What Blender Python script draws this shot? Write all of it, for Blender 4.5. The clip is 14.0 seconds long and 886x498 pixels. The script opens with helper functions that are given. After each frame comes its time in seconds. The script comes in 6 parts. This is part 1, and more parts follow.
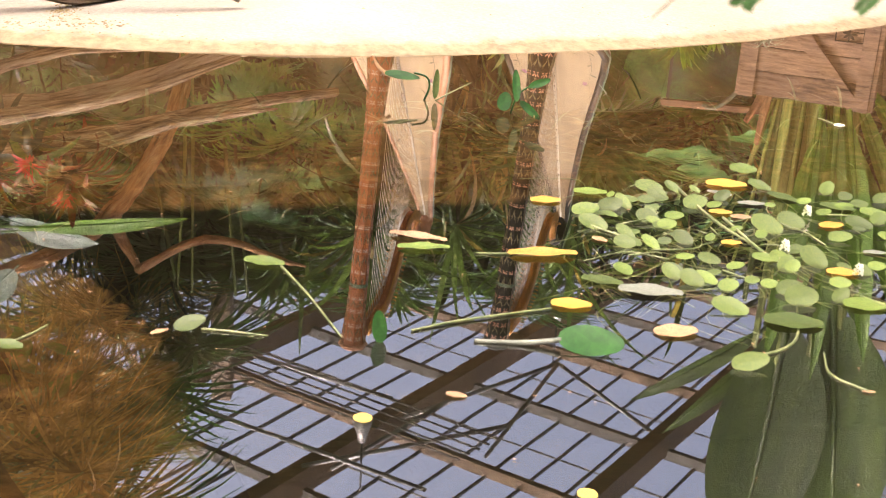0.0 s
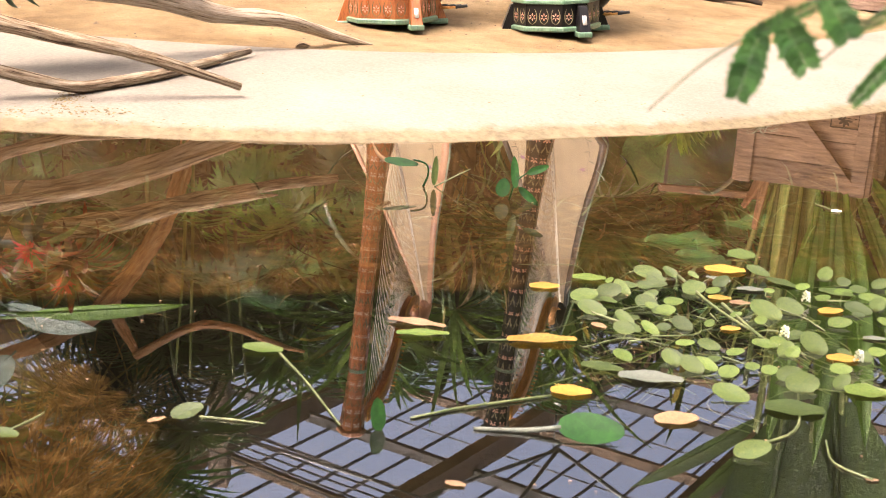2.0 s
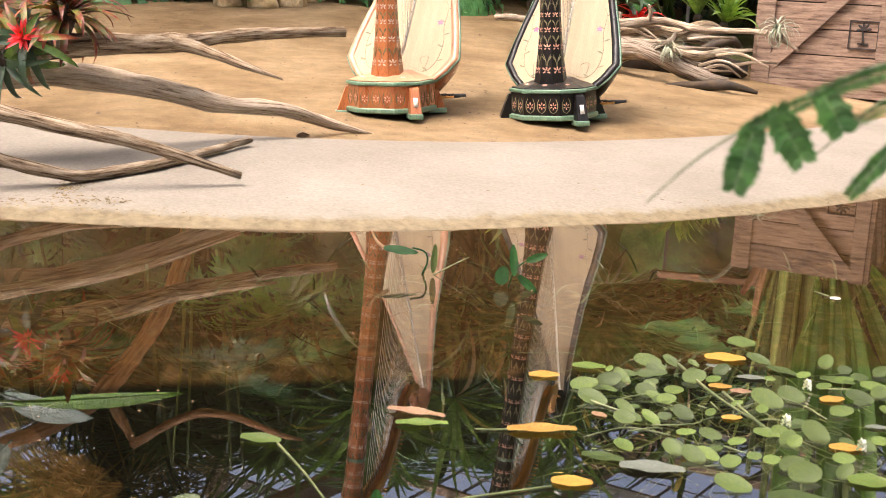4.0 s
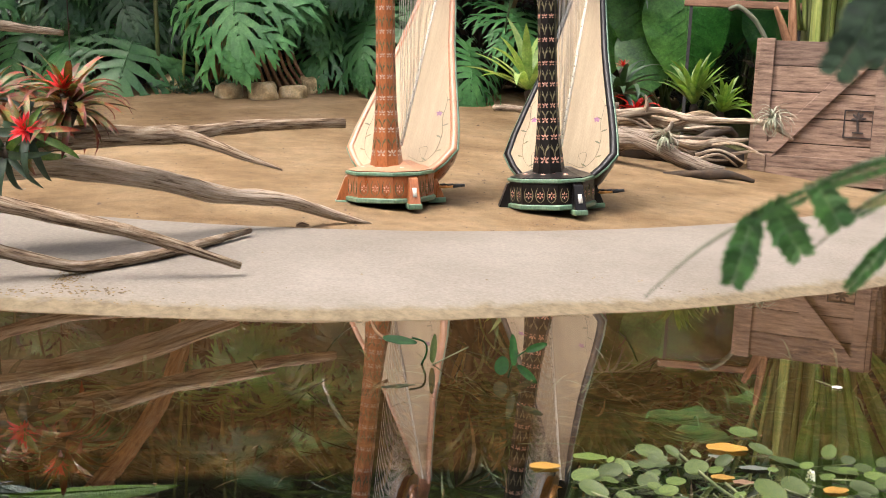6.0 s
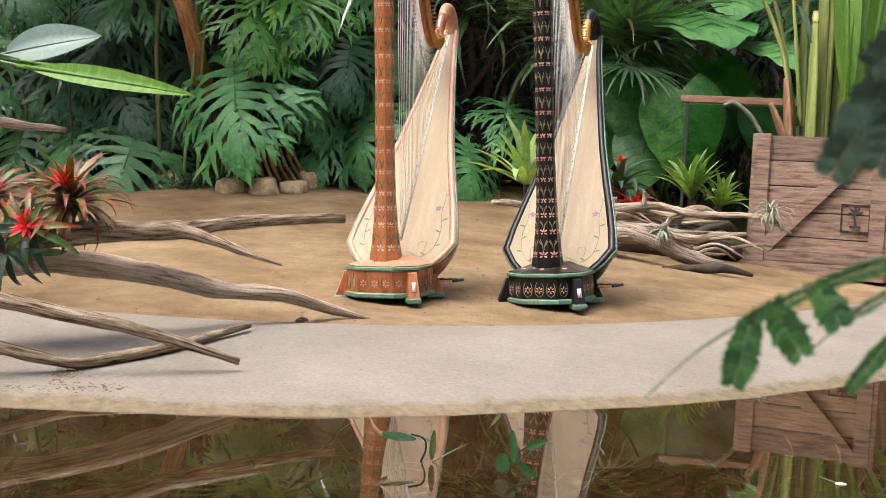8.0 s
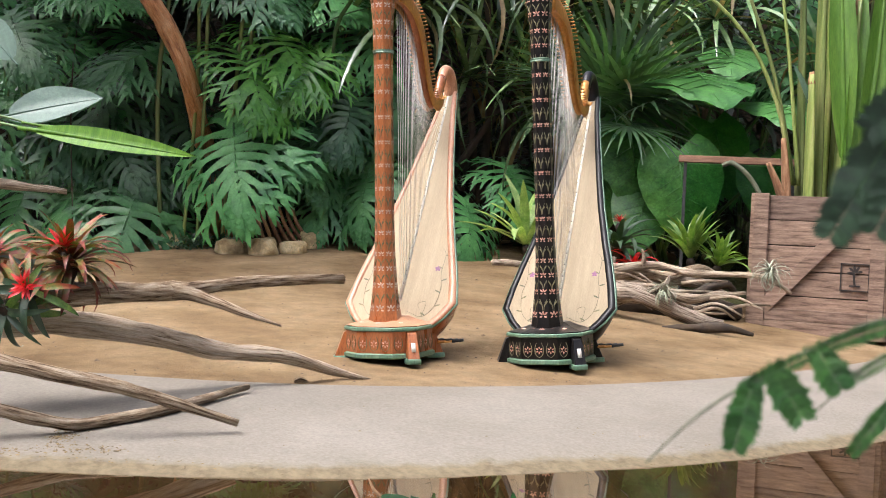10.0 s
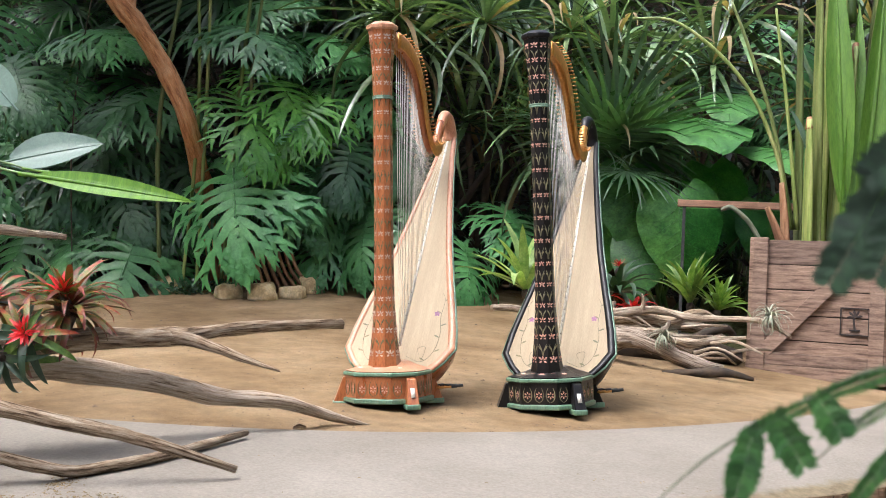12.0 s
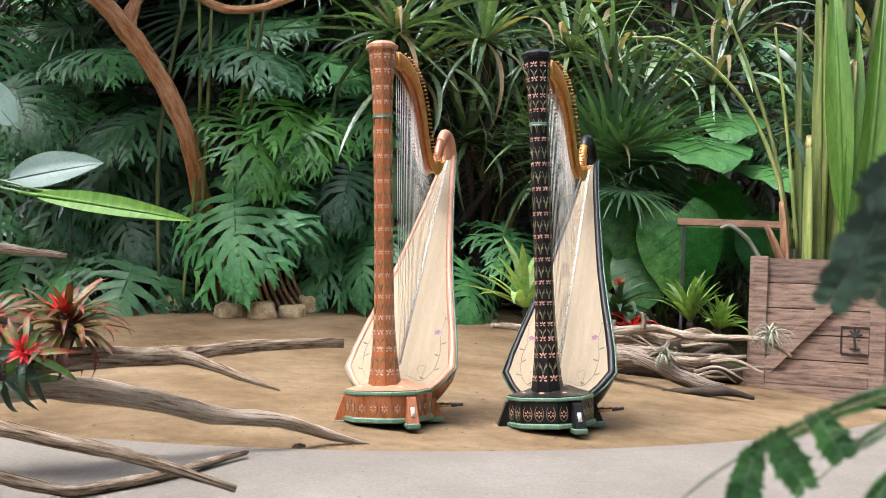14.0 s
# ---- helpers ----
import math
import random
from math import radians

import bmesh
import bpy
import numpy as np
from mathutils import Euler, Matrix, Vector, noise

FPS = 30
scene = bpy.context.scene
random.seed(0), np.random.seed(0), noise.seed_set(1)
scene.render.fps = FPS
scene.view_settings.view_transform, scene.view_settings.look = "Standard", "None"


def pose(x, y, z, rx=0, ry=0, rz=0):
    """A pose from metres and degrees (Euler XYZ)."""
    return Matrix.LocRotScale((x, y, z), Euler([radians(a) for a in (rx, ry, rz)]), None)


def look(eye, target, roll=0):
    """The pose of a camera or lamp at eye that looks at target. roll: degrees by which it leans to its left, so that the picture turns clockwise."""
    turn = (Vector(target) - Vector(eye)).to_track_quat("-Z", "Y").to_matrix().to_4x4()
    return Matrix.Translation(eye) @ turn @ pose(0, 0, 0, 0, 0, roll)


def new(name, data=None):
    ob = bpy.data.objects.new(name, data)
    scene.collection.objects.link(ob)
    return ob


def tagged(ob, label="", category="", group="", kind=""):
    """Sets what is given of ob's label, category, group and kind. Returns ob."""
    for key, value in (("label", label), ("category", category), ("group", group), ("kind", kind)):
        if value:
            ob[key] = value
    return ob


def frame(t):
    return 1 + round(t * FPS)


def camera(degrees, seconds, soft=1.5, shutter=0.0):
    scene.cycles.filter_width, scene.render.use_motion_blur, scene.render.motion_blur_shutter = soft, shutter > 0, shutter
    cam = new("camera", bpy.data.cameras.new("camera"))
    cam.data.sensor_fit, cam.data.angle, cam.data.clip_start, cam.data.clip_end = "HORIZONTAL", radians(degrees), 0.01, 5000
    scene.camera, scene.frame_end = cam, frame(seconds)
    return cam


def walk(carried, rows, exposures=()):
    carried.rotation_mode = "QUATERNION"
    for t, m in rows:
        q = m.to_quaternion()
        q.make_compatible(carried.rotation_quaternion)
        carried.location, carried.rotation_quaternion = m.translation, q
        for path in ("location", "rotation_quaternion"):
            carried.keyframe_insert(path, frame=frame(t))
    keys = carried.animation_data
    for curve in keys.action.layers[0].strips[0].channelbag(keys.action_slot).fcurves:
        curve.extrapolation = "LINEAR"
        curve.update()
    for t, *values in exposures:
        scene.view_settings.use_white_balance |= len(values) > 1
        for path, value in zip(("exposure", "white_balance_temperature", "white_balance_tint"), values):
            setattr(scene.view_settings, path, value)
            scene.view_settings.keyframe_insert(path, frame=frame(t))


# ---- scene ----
# ---------- camera: a tripod at the pond, tilting up ----------
cam = camera(39.07, 14.0, soft=0.9)
cam.data.dof.use_dof, cam.data.dof.focus_distance, cam.data.dof.aperture_fstop = True, 6.0, 14.0
EYE = 0.78
TILTS = [
    (0.0, 0.000, -19.976, 3.466), (0.5, 0.037, -19.187, 3.460), (1.0, 0.082, -18.317, 3.420),
    (1.5, 0.138, -17.181, 3.403), (2.0, 0.199, -16.061, 3.347), (2.5, 0.253, -14.950, 3.311),
    (3.0, 0.303, -14.025, 3.268), (5.5, 0.532, -8.928, 3.067), (6.0, 0.583, -7.947, 2.993),
    (6.5, 0.625, -6.855, 2.980), (7.0, 0.677, -5.754, 2.949), (7.5, 0.731, -4.548, 2.907),
    (8.0, 0.772, -3.597, 2.879), (10.5, 0.901, -0.299, 2.733), (11.0, 0.915, 0.196, 2.722),
    (11.5, 0.930, 0.717, 2.697), (12.0, 0.951, 1.237, 2.673), (12.5, 0.964, 1.596, 2.677),
    (13.0, 0.981, 1.835, 2.671), (13.5, 0.987, 1.989, 2.674), (14.0, 0.990, 2.096, 2.659)]
REACH = 0.05  # from the tilting axis of the tripod head to the lens


def on_tripod(yaw, pitch, roll):
    dip = REACH * (math.sin(radians(2.1)) - math.sin(radians(pitch)))
    back = REACH * (math.cos(radians(2.1)) - math.cos(radians(pitch)))
    return pose(0, -back, EYE - dip, 0, 0, yaw) @ pose(0, 0, 0, 90 + pitch + math.degrees(dip / 4.4)) @ pose(0, 0, 0, 0, 0, roll)


walk(cam, [(t, on_tripod(yaw, pitch, roll)) for t, yaw, pitch, roll in TILTS],
     exposures=[(0.0, 2.93, 6850, 15), (3.0, 2.5, 6600, 13), (5.5, 2.0, 6150, 10), (8.0, 1.82, 5850, 8), (14.0, 1.9, 5500, 7)])

# ---------- world and sun: bright overcast above a glasshouse roof ----------
SUN_EL, SUN_AZ = 64.0, 240.0
world = bpy.data.worlds.new("sky")
scene.world = world
world.use_nodes = True
wn = world.node_tree
sky = wn.nodes.new("ShaderNodeTexSky")
sky.sky_type, sky.sun_disc = "NISHITA", False
sky.sun_elevation, sky.sun_rotation = radians(SUN_EL), radians(SUN_AZ)
sky.air_density, sky.dust_density, sky.ozone_density = 0.5, 10.0, 0.0
wn.links.new(sky.outputs[0], wn.nodes["Background"].inputs[0])
wn.nodes["Background"].inputs[1].default_value = 0.15
sun_data = bpy.data.lights.new("sun", "SUN")
sun_data.energy, sun_data.angle, sun_data.color = 0.3, radians(30), (1.0, 0.95, 0.88)
sun = new("sun", sun_data)
_a, _e = radians(SUN_AZ), radians(SUN_EL)
sun.matrix_world = look((math.sin(_a) * math.cos(_e) * 20, math.cos(_a) * math.cos(_e) * 20, math.sin(_e) * 20), (0, 0, 0))


# ---------- materials ----------
def ramp_node(nt, fac, stops):
    r = nt.nodes.new("ShaderNodeValToRGB")
    while len(r.color_ramp.elements) < len(stops):
        r.color_ramp.elements.new(0.5)
    for el, (p, c) in zip(r.color_ramp.elements, stops):
        el.position, el.color = p, (*c, 1)
    nt.links.new(fac, r.inputs[0])
    return r.outputs[0]


def noise_node(nt, coord, scale, detail=5.0, rough=0.6, stretch=None):
    n = nt.nodes.new("ShaderNodeTexNoise")
    n.inputs["Scale"].default_value, n.inputs["Detail"].default_value, n.inputs["Roughness"].default_value = scale, detail, rough
    if stretch:
        m = nt.nodes.new("ShaderNodeMapping")
        m.inputs["Scale"].default_value = stretch
        nt.links.new(coord, m.inputs[0])
        coord = m.outputs[0]
    nt.links.new(coord, n.inputs["Vector"])
    return n.outputs[0]


def mix_rgb(nt, fac, a, b, blend="MIX"):
    m = nt.nodes.new("ShaderNodeMix")
    m.data_type, m.blend_type = "RGBA", blend
    for sock, val in ((m.inputs[0], fac), (m.inputs[6], a), (m.inputs[7], b)):
        if isinstance(val, (int, float)):
            sock.default_value = val
        elif isinstance(val, tuple):
            sock.default_value = (*val, 1)
        else:
            nt.links.new(val, sock)
    return m.outputs[2]


def material(name, stops, scale=8.0, fine=90.0, rough=0.6, bump=0.2, metal=0.0, stretch=None, vary=0.25, leafy=0.0, spec=0.5, island=False, coat=0.0, bump_dist=0.01, along=False, blotchy=0.8):
    """A surface with coarse colour changes, fine grain, relief and a chance change from piece to piece."""
    m = bpy.data.materials.new(name)
    m.use_nodes = True
    nt = m.node_tree
    b = nt.nodes["Principled BSDF"]
    co = nt.nodes.new("ShaderNodeTexCoord").outputs["UV" if along else "Object"]
    coarse = noise_node(nt, co, scale, 5, 0.6, stretch)
    grain = noise_node(nt, co, fine, 4, 0.7, stretch)
    col = ramp_node(nt, coarse, stops)
    gr = ramp_node(nt, grain, [(0.3, (0.72, 0.72, 0.72)), (0.7, (1.12, 1.12, 1.12))])
    col = mix_rgb(nt, 0.8, col, gr, "MULTIPLY")
    blotch = noise_node(nt, co, scale * 6, 4, 0.65, stretch)
    col = mix_rgb(nt, blotchy, col, ramp_node(nt, blotch, [(0.32, (0.74, 0.75, 0.76)), (0.62, (1.06, 1.05, 1.04))]), "MULTIPLY")
    if island:
        rnd = nt.nodes.new("ShaderNodeNewGeometry").outputs["Random Per Island"]
    else:
        rnd = nt.nodes.new("ShaderNodeObjectInfo").outputs["Random"]
    vr = ramp_node(nt, rnd, [(0.0, (1 - vary, 1 - vary, 1 - vary)), (1.0, (1 + vary, 1 + vary * 0.9, 1 + vary * 0.6))])
    col = mix_rgb(nt, 1.0, col, vr, "MULTIPLY")
    nt.links.new(col, b.inputs["Base Color"])
    rr = nt.nodes.new("ShaderNodeMapRange")
    rr.inputs[3].default_value, rr.inputs[4].default_value = max(rough - 0.12, 0.02), min(rough + 0.12, 1)
    nt.links.new(coarse, rr.inputs[0])
    nt.links.new(rr.outputs[0], b.inputs["Roughness"])
    b.inputs["Metallic"].default_value = metal
    b.inputs["Specular IOR Level"].default_value = spec
    b.inputs["Coat Weight"].default_value = coat
    b.inputs["Coat Roughness"].default_value = 0.12
    if bump:
        bp = nt.nodes.new("ShaderNodeBump")
        bp.inputs["Strength"].default_value, bp.inputs["Distance"].default_value = bump, bump_dist
        add = nt.nodes.new("ShaderNodeMath")
        nt.links.new(coarse, add.inputs[0]), nt.links.new(grain, add.inputs[1])
        nt.links.new(add.outputs[0], bp.inputs["Height"])
        nt.links.new(bp.outputs[0], b.inputs["Normal"])
    if leafy:
        tr = nt.nodes.new("ShaderNodeBsdfTranslucent")
        nt.links.new(mix_rgb(nt, 1.0, col, (1.3, 1.5, 0.5), "MULTIPLY"), tr.inputs[0])
        mx = nt.nodes.new("ShaderNodeMixShader")
        mx.inputs[0].default_value = leafy
        nt.links.new(b.outputs[0], mx.inputs[1]), nt.links.new(tr.outputs[0], mx.inputs[2])
        nt.links.new(mx.outputs[0], nt.nodes["Material Output"].inputs[0])
    return m


def two(a, b, lo=0.35, hi=0.68):
    return [(lo, a), (hi, b)]


def clear_material(name, tint, ior, rough, wave=0.0):
    """Thin clear sheet: lets light through straight, and mirrors more at low angles."""
    m = bpy.data.materials.new(name)
    m.use_nodes = True
    nt = m.node_tree
    nt.nodes.remove(nt.nodes["Principled BSDF"])
    tr = nt.nodes.new("ShaderNodeBsdfTransparent")
    tr.inputs[0].default_value = (*tint, 1)
    gl = nt.nodes.new("ShaderNodeBsdfGlossy")
    gl.inputs["Roughness"].default_value = rough
    fr = nt.nodes.new("ShaderNodeFresnel")
    fr.inputs[0].default_value = ior
    mx = nt.nodes.new("ShaderNodeMixShader")
    if wave:
        co = nt.nodes.new("ShaderNodeTexCoord").outputs["Object"]
        bp = nt.nodes.new("ShaderNodeBump")
        bp.inputs["Strength"].default_value, bp.inputs["Distance"].default_value = wave, 0.01
        nt.links.new(noise_node(nt, co, 3.0, 2, 0.4), bp.inputs["Height"])
        nt.links.new(bp.outputs[0], gl.inputs["Normal"])
    nt.links.new(fr.outputs[0], mx.inputs[0])
    nt.links.new(tr.outputs[0], mx.inputs[1]), nt.links.new(gl.outputs[0], mx.inputs[2])
    nt.links.new(mx.outputs[0], nt.nodes["Material Output"].inputs[0])
    return m


M_SAND = material("sand", [(0.3, (0.16, 0.102, 0.050)), (0.5, (0.24, 0.162, 0.086)), (0.72, (0.32, 0.232, 0.136))], 1.7, 95, 0.95, 1.0, vary=0.0, spec=0.1, bump_dist=0.008)
M_BED = material("pond_silt_dark_depths", [(0.3, (0.022, 0.013, 0.005)), (0.52, (0.088, 0.053, 0.021)), (0.75, (0.24, 0.155, 0.07))], 22, 90, 0.9, 0.6, vary=0.0, spec=0.1)


def darken_by_depth(m, top, bottom, deep):
    """Brown silt on the ledge; below it the colour holds deep water's darkness."""
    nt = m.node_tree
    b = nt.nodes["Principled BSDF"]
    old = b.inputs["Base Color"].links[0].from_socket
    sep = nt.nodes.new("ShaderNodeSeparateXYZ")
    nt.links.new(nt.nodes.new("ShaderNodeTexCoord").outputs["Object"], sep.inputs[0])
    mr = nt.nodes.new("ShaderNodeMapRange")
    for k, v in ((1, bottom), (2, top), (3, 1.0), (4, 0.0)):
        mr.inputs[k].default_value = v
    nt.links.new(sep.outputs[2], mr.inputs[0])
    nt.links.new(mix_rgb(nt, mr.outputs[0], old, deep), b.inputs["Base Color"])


darken_by_depth(M_BED, -0.175, -0.195, (0.008, 0.008, 0.005))
M_WATER = clear_material("pond_water", (0.80, 0.72, 0.55), 3.0, 0.0, 0.012)
M_GLASS = clear_material("roof_glass", (0.97, 0.98, 0.99), 1.25, 0.0)
M_PANEL = clear_material("panel_glass", (0.62, 0.74, 0.66), 1.5, 0.05)
M_LOG = material("weathered_log", [(0.36, (0.085, 0.05, 0.028)), (0.48, (0.37, 0.265, 0.17)), (0.66, (0.68, 0.57, 0.43))], 7, 40, 0.85, 1.0, vary=0.1, stretch=(1, 9, 1), spec=0.15, along=True)
M_DRIFT = material("pale_driftwood", [(0.32, (0.07, 0.045, 0.03)), (0.48, (0.36, 0.28, 0.21)), (0.68, (0.66, 0.57, 0.47))], 7, 40, 0.85, 1.0, vary=0.25, stretch=(1, 8, 1), spec=0.15, along=True)
M_LOGPALE = material("bleached_log", [(0.34, (0.19, 0.13, 0.082)), (0.46, (0.54, 0.42, 0.30)), (0.68, (0.76, 0.65, 0.52))], 7, 40, 0.85, 0.9, vary=0.05, stretch=(1, 9, 1), spec=0.15, along=True)
M_DARKLOG = material("wet_dark_wood", two((0.02, 0.013, 0.008), (0.07, 0.045, 0.025)), 9, 70, 0.8, 0.6)
M_BARK = material("orange_bark", [(0.32, (0.27, 0.10, 0.035)), (0.46, (0.68, 0.31, 0.115)), (0.70, (0.86, 0.54, 0.29))], 5, 22, 0.62, 1.6, stretch=(1, 4, 1), vary=0.05, along=True)
M_CRATE = material("aged_timber", [(0.28, (0.07, 0.043, 0.031)), (0.48, (0.235, 0.16, 0.122)), (0.75, (0.38, 0.275, 0.215))], 5, 60, 0.8, 0.4, stretch=(1, 1, 9), vary=0.22, spec=0.2)
M_RAIL = material("brown_rail", two((0.22, 0.11, 0.06), (0.36, 0.2, 0.12)), 6, 60, 0.6, 0.3, stretch=(1, 6, 6))
M_STAMP = material("branded_ink", two((0.02, 0.014, 0.012), (0.05, 0.035, 0.03)), 20, 90, 0.8, 0.1)
M_ROCK = material("yellow_limestone", [(0.3, (0.34, 0.22, 0.10)), (0.48, (0.64, 0.49, 0.27)), (0.72, (0.78, 0.68, 0.48))], 7, 50, 0.9, 0.7)
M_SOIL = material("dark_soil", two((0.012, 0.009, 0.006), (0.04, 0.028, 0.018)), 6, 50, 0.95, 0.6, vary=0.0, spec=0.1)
M_PEBBLE = material("pebble", two((0.07, 0.045, 0.026), (0.22, 0.15, 0.09)), 30, 90, 0.9, 0.3, island=True)
M_PHIL = material("split_leaf_green", [(0.3, (0.036, 0.12, 0.044)), (0.55, (0.092, 0.245, 0.088)), (0.8, (0.18, 0.36, 0.15))], 3, 40, 0.30, 0.35, vary=0.65, leafy=0.12, spec=0.36)
M_PHILB = material("bright_split_leaf", two((0.095, 0.29, 0.04), (0.22, 0.50, 0.09)), 3, 40, 0.3, 0.15, vary=0.3, leafy=0.25)
M_STRAP = material("strap_leaf_green", [(0.3, (0.07, 0.135, 0.06)), (0.55, (0.17, 0.26, 0.13)), (0.8, (0.40, 0.47, 0.29))], 3, 30, 0.22, 0.1, vary=0.65, leafy=0.12, spec=1.0)
M_FAN = material("fan_leaf_green", two((0.03, 0.075, 0.034), (0.09, 0.17, 0.08)), 3, 30, 0.3, 0.1, vary=0.5, leafy=0.22, island=True, spec=0.8)
# Fan-leaf green darkened almost to black: the shade in the gaps is in it.
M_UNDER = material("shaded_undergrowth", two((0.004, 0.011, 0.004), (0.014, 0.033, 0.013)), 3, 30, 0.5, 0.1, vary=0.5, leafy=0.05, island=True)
M_FANDRY = material("dry_fan_leaf", two((0.16, 0.11, 0.055), (0.52, 0.39, 0.23)), 3, 30, 0.7, 0.1, vary=0.55, leafy=0.4, island=True)
M_TARO = material("broad_leaf_green", two((0.045, 0.16, 0.03), (0.11, 0.29, 0.06)), 5, 30, 0.4, 0.2, vary=0.25, leafy=0.2)
M_BANANA = material("banana_stem_green", [(0.3, (0.12, 0.19, 0.04)), (0.52, (0.27, 0.33, 0.10)), (0.75, (0.44, 0.43, 0.20))], 2.2, 30, 0.45, 0.3, stretch=(9, 9, 0.8), vary=0.5, leafy=0.15)
# Darkened: the backlight on leaves mirrored from below is in this green.
M_BANLEAF = material("backlit_banana_leaf", two((0.04, 0.08, 0.014), (0.095, 0.155, 0.028)), 3, 50, 0.4, 0.25, vary=0.35, leafy=0.08, stretch=(6, 1, 1))
# the banana leaf green left bright, for blades in open view
M_BLADE = material("bright_banana_blade", two((0.09, 0.20, 0.025), (0.20, 0.35, 0.055)), 3, 50, 0.38, 0.25, vary=0.35, leafy=0.2, stretch=(6, 1, 1))
M_LIME = material("lime_leaf", two((0.10, 0.24, 0.012), (0.18, 0.35, 0.026)), 3, 50, 0.4, 0.2, vary=0.1, leafy=0.3, stretch=(1, 8, 1))
M_DRYSTEM = material("dry_cut_stem", two((0.25, 0.11, 0.05), (0.44, 0.25, 0.14)), 5, 40, 0.8, 0.3, stretch=(8, 8, 1))
M_BLUELEAF = material("grey_green_leaf", two((0.075, 0.14, 0.105), (0.13, 0.205, 0.165)), 3, 40, 0.42, 0.1, leafy=0.15)
M_STEM = material("leaf_stalk_green", two((0.06, 0.13, 0.03), (0.15, 0.24, 0.07)), 6, 40, 0.5, 0.1)
M_BROM = material("red_green_bromeliad_leaf", [(0.34, (0.06, 0.11, 0.022)), (0.45, (0.16, 0.15, 0.035)), (0.53, (0.24, 0.075, 0.028)), (0.66, (0.17, 0.012, 0.018))], 5, 40, 0.42, 0.1, vary=0.55, leafy=0.15, spec=0.4)
M_BROMG = material("fresh_green_bromeliad_leaf", two((0.07, 0.16, 0.03), (0.22, 0.32, 0.075)), 6, 40, 0.45, 0.1, vary=0.4, leafy=0.25)
M_BROMD = material("dark_bromeliad_leaf", two((0.02, 0.05, 0.025), (0.06, 0.10, 0.05)), 6, 40, 0.4, 0.1, vary=0.3, leafy=0.1, island=True)
M_RED = material("scarlet_bract", two((0.55, 0.008, 0.012), (0.78, 0.03, 0.03)), 20, 60, 0.45, 0.1, leafy=0.15, island=True, vary=0.2)
M_AIR = material("silver_air_plant", two((0.30, 0.34, 0.24), (0.52, 0.54, 0.42)), 20, 60, 0.7, 0.1, island=True)
M_FERN = material("feathery_leaf_green", two((0.02, 0.075, 0.015), (0.055, 0.14, 0.03)), 20, 60, 0.5, 0.1, leafy=0.2, island=True, vary=0.35)
# Copy of M_FERN with the hanging branch's shade mixed into its green.
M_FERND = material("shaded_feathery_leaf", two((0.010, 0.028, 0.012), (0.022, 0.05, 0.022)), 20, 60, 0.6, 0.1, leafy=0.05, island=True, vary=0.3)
M_TWIG = material("green_grey_twig", two((0.10, 0.12, 0.07), (0.2, 0.2, 0.13)), 20, 60, 0.7, 0.2)
M_PAD = material("floating_leaf_green", [(0.3, (0.028, 0.058, 0.010)), (0.5, (0.065, 0.105, 0.020)), (0.75, (0.185, 0.19, 0.045))], 40, 160, 0.45, 0.15, vary=0.5, spec=0.35, leafy=0.15)
M_PADY = material("yellowed_floating_leaf", two((0.27, 0.12, 0.015), (0.40, 0.25, 0.04)), 30, 120, 0.5, 0.15, vary=0.2, leafy=0.15)
M_PADB = material("browned_floating_leaf", two((0.16, 0.08, 0.04), (0.32, 0.2, 0.11)), 30, 120, 0.6, 0.15, vary=0.25, leafy=0.1)
M_PADG = material("silvered_floating_leaf", two((0.07, 0.08, 0.06), (0.14, 0.15, 0.12)), 30, 120, 0.5, 0.15, vary=0.15)
M_GLEAF = material("glossy_green_leaf", two((0.006, 0.034, 0.004), (0.014, 0.060, 0.008)), 5, 40, 0.45, 0.05, leafy=0.08, spec=0.25)
M_WSTEM = material("water_stem", two((0.07, 0.10, 0.03), (0.17, 0.18, 0.08)), 20, 80, 0.5, 0.1, island=True)
M_STRAW = material("sunken_straw", two((0.07, 0.05, 0.022), (0.20, 0.15, 0.075)), 20, 80, 0.7, 0.1, island=True, vary=0.5)
M_WHITE = material("white_petal", two((0.70, 0.70, 0.66), (0.84, 0.84, 0.80)), 30, 90, 0.6, 0.1, leafy=0.2)
M_STEEL = material("painted_roof_steel", two((0.05, 0.045, 0.04), (0.10, 0.09, 0.08)), 2, 30, 0.6, 0.1)
M_BEAM = material("timber_roof_beam", two((0.13, 0.08, 0.05), (0.24, 0.16, 0.10)), 2, 30, 0.7, 0.3, stretch=(1, 6, 6))
M_GREYST = material("galvanised_tube", two((0.28, 0.28, 0.28), (0.42, 0.42, 0.42)), 4, 40, 0.45, 0.1, metal=0.6)
# dark green for the added walls that cut off side light
M_BLOCKER = material("light_blocking_wall", two((0.015, 0.03, 0.012), (0.05, 0.09, 0.035)), 5, 40, 0.9, 0.8, vary=0.0, spec=0.1)
M_MASON = material("rendered_wall", two((0.34, 0.32, 0.28), (0.48, 0.45, 0.40)), 2, 40, 0.85, 0.3, vary=0.0)


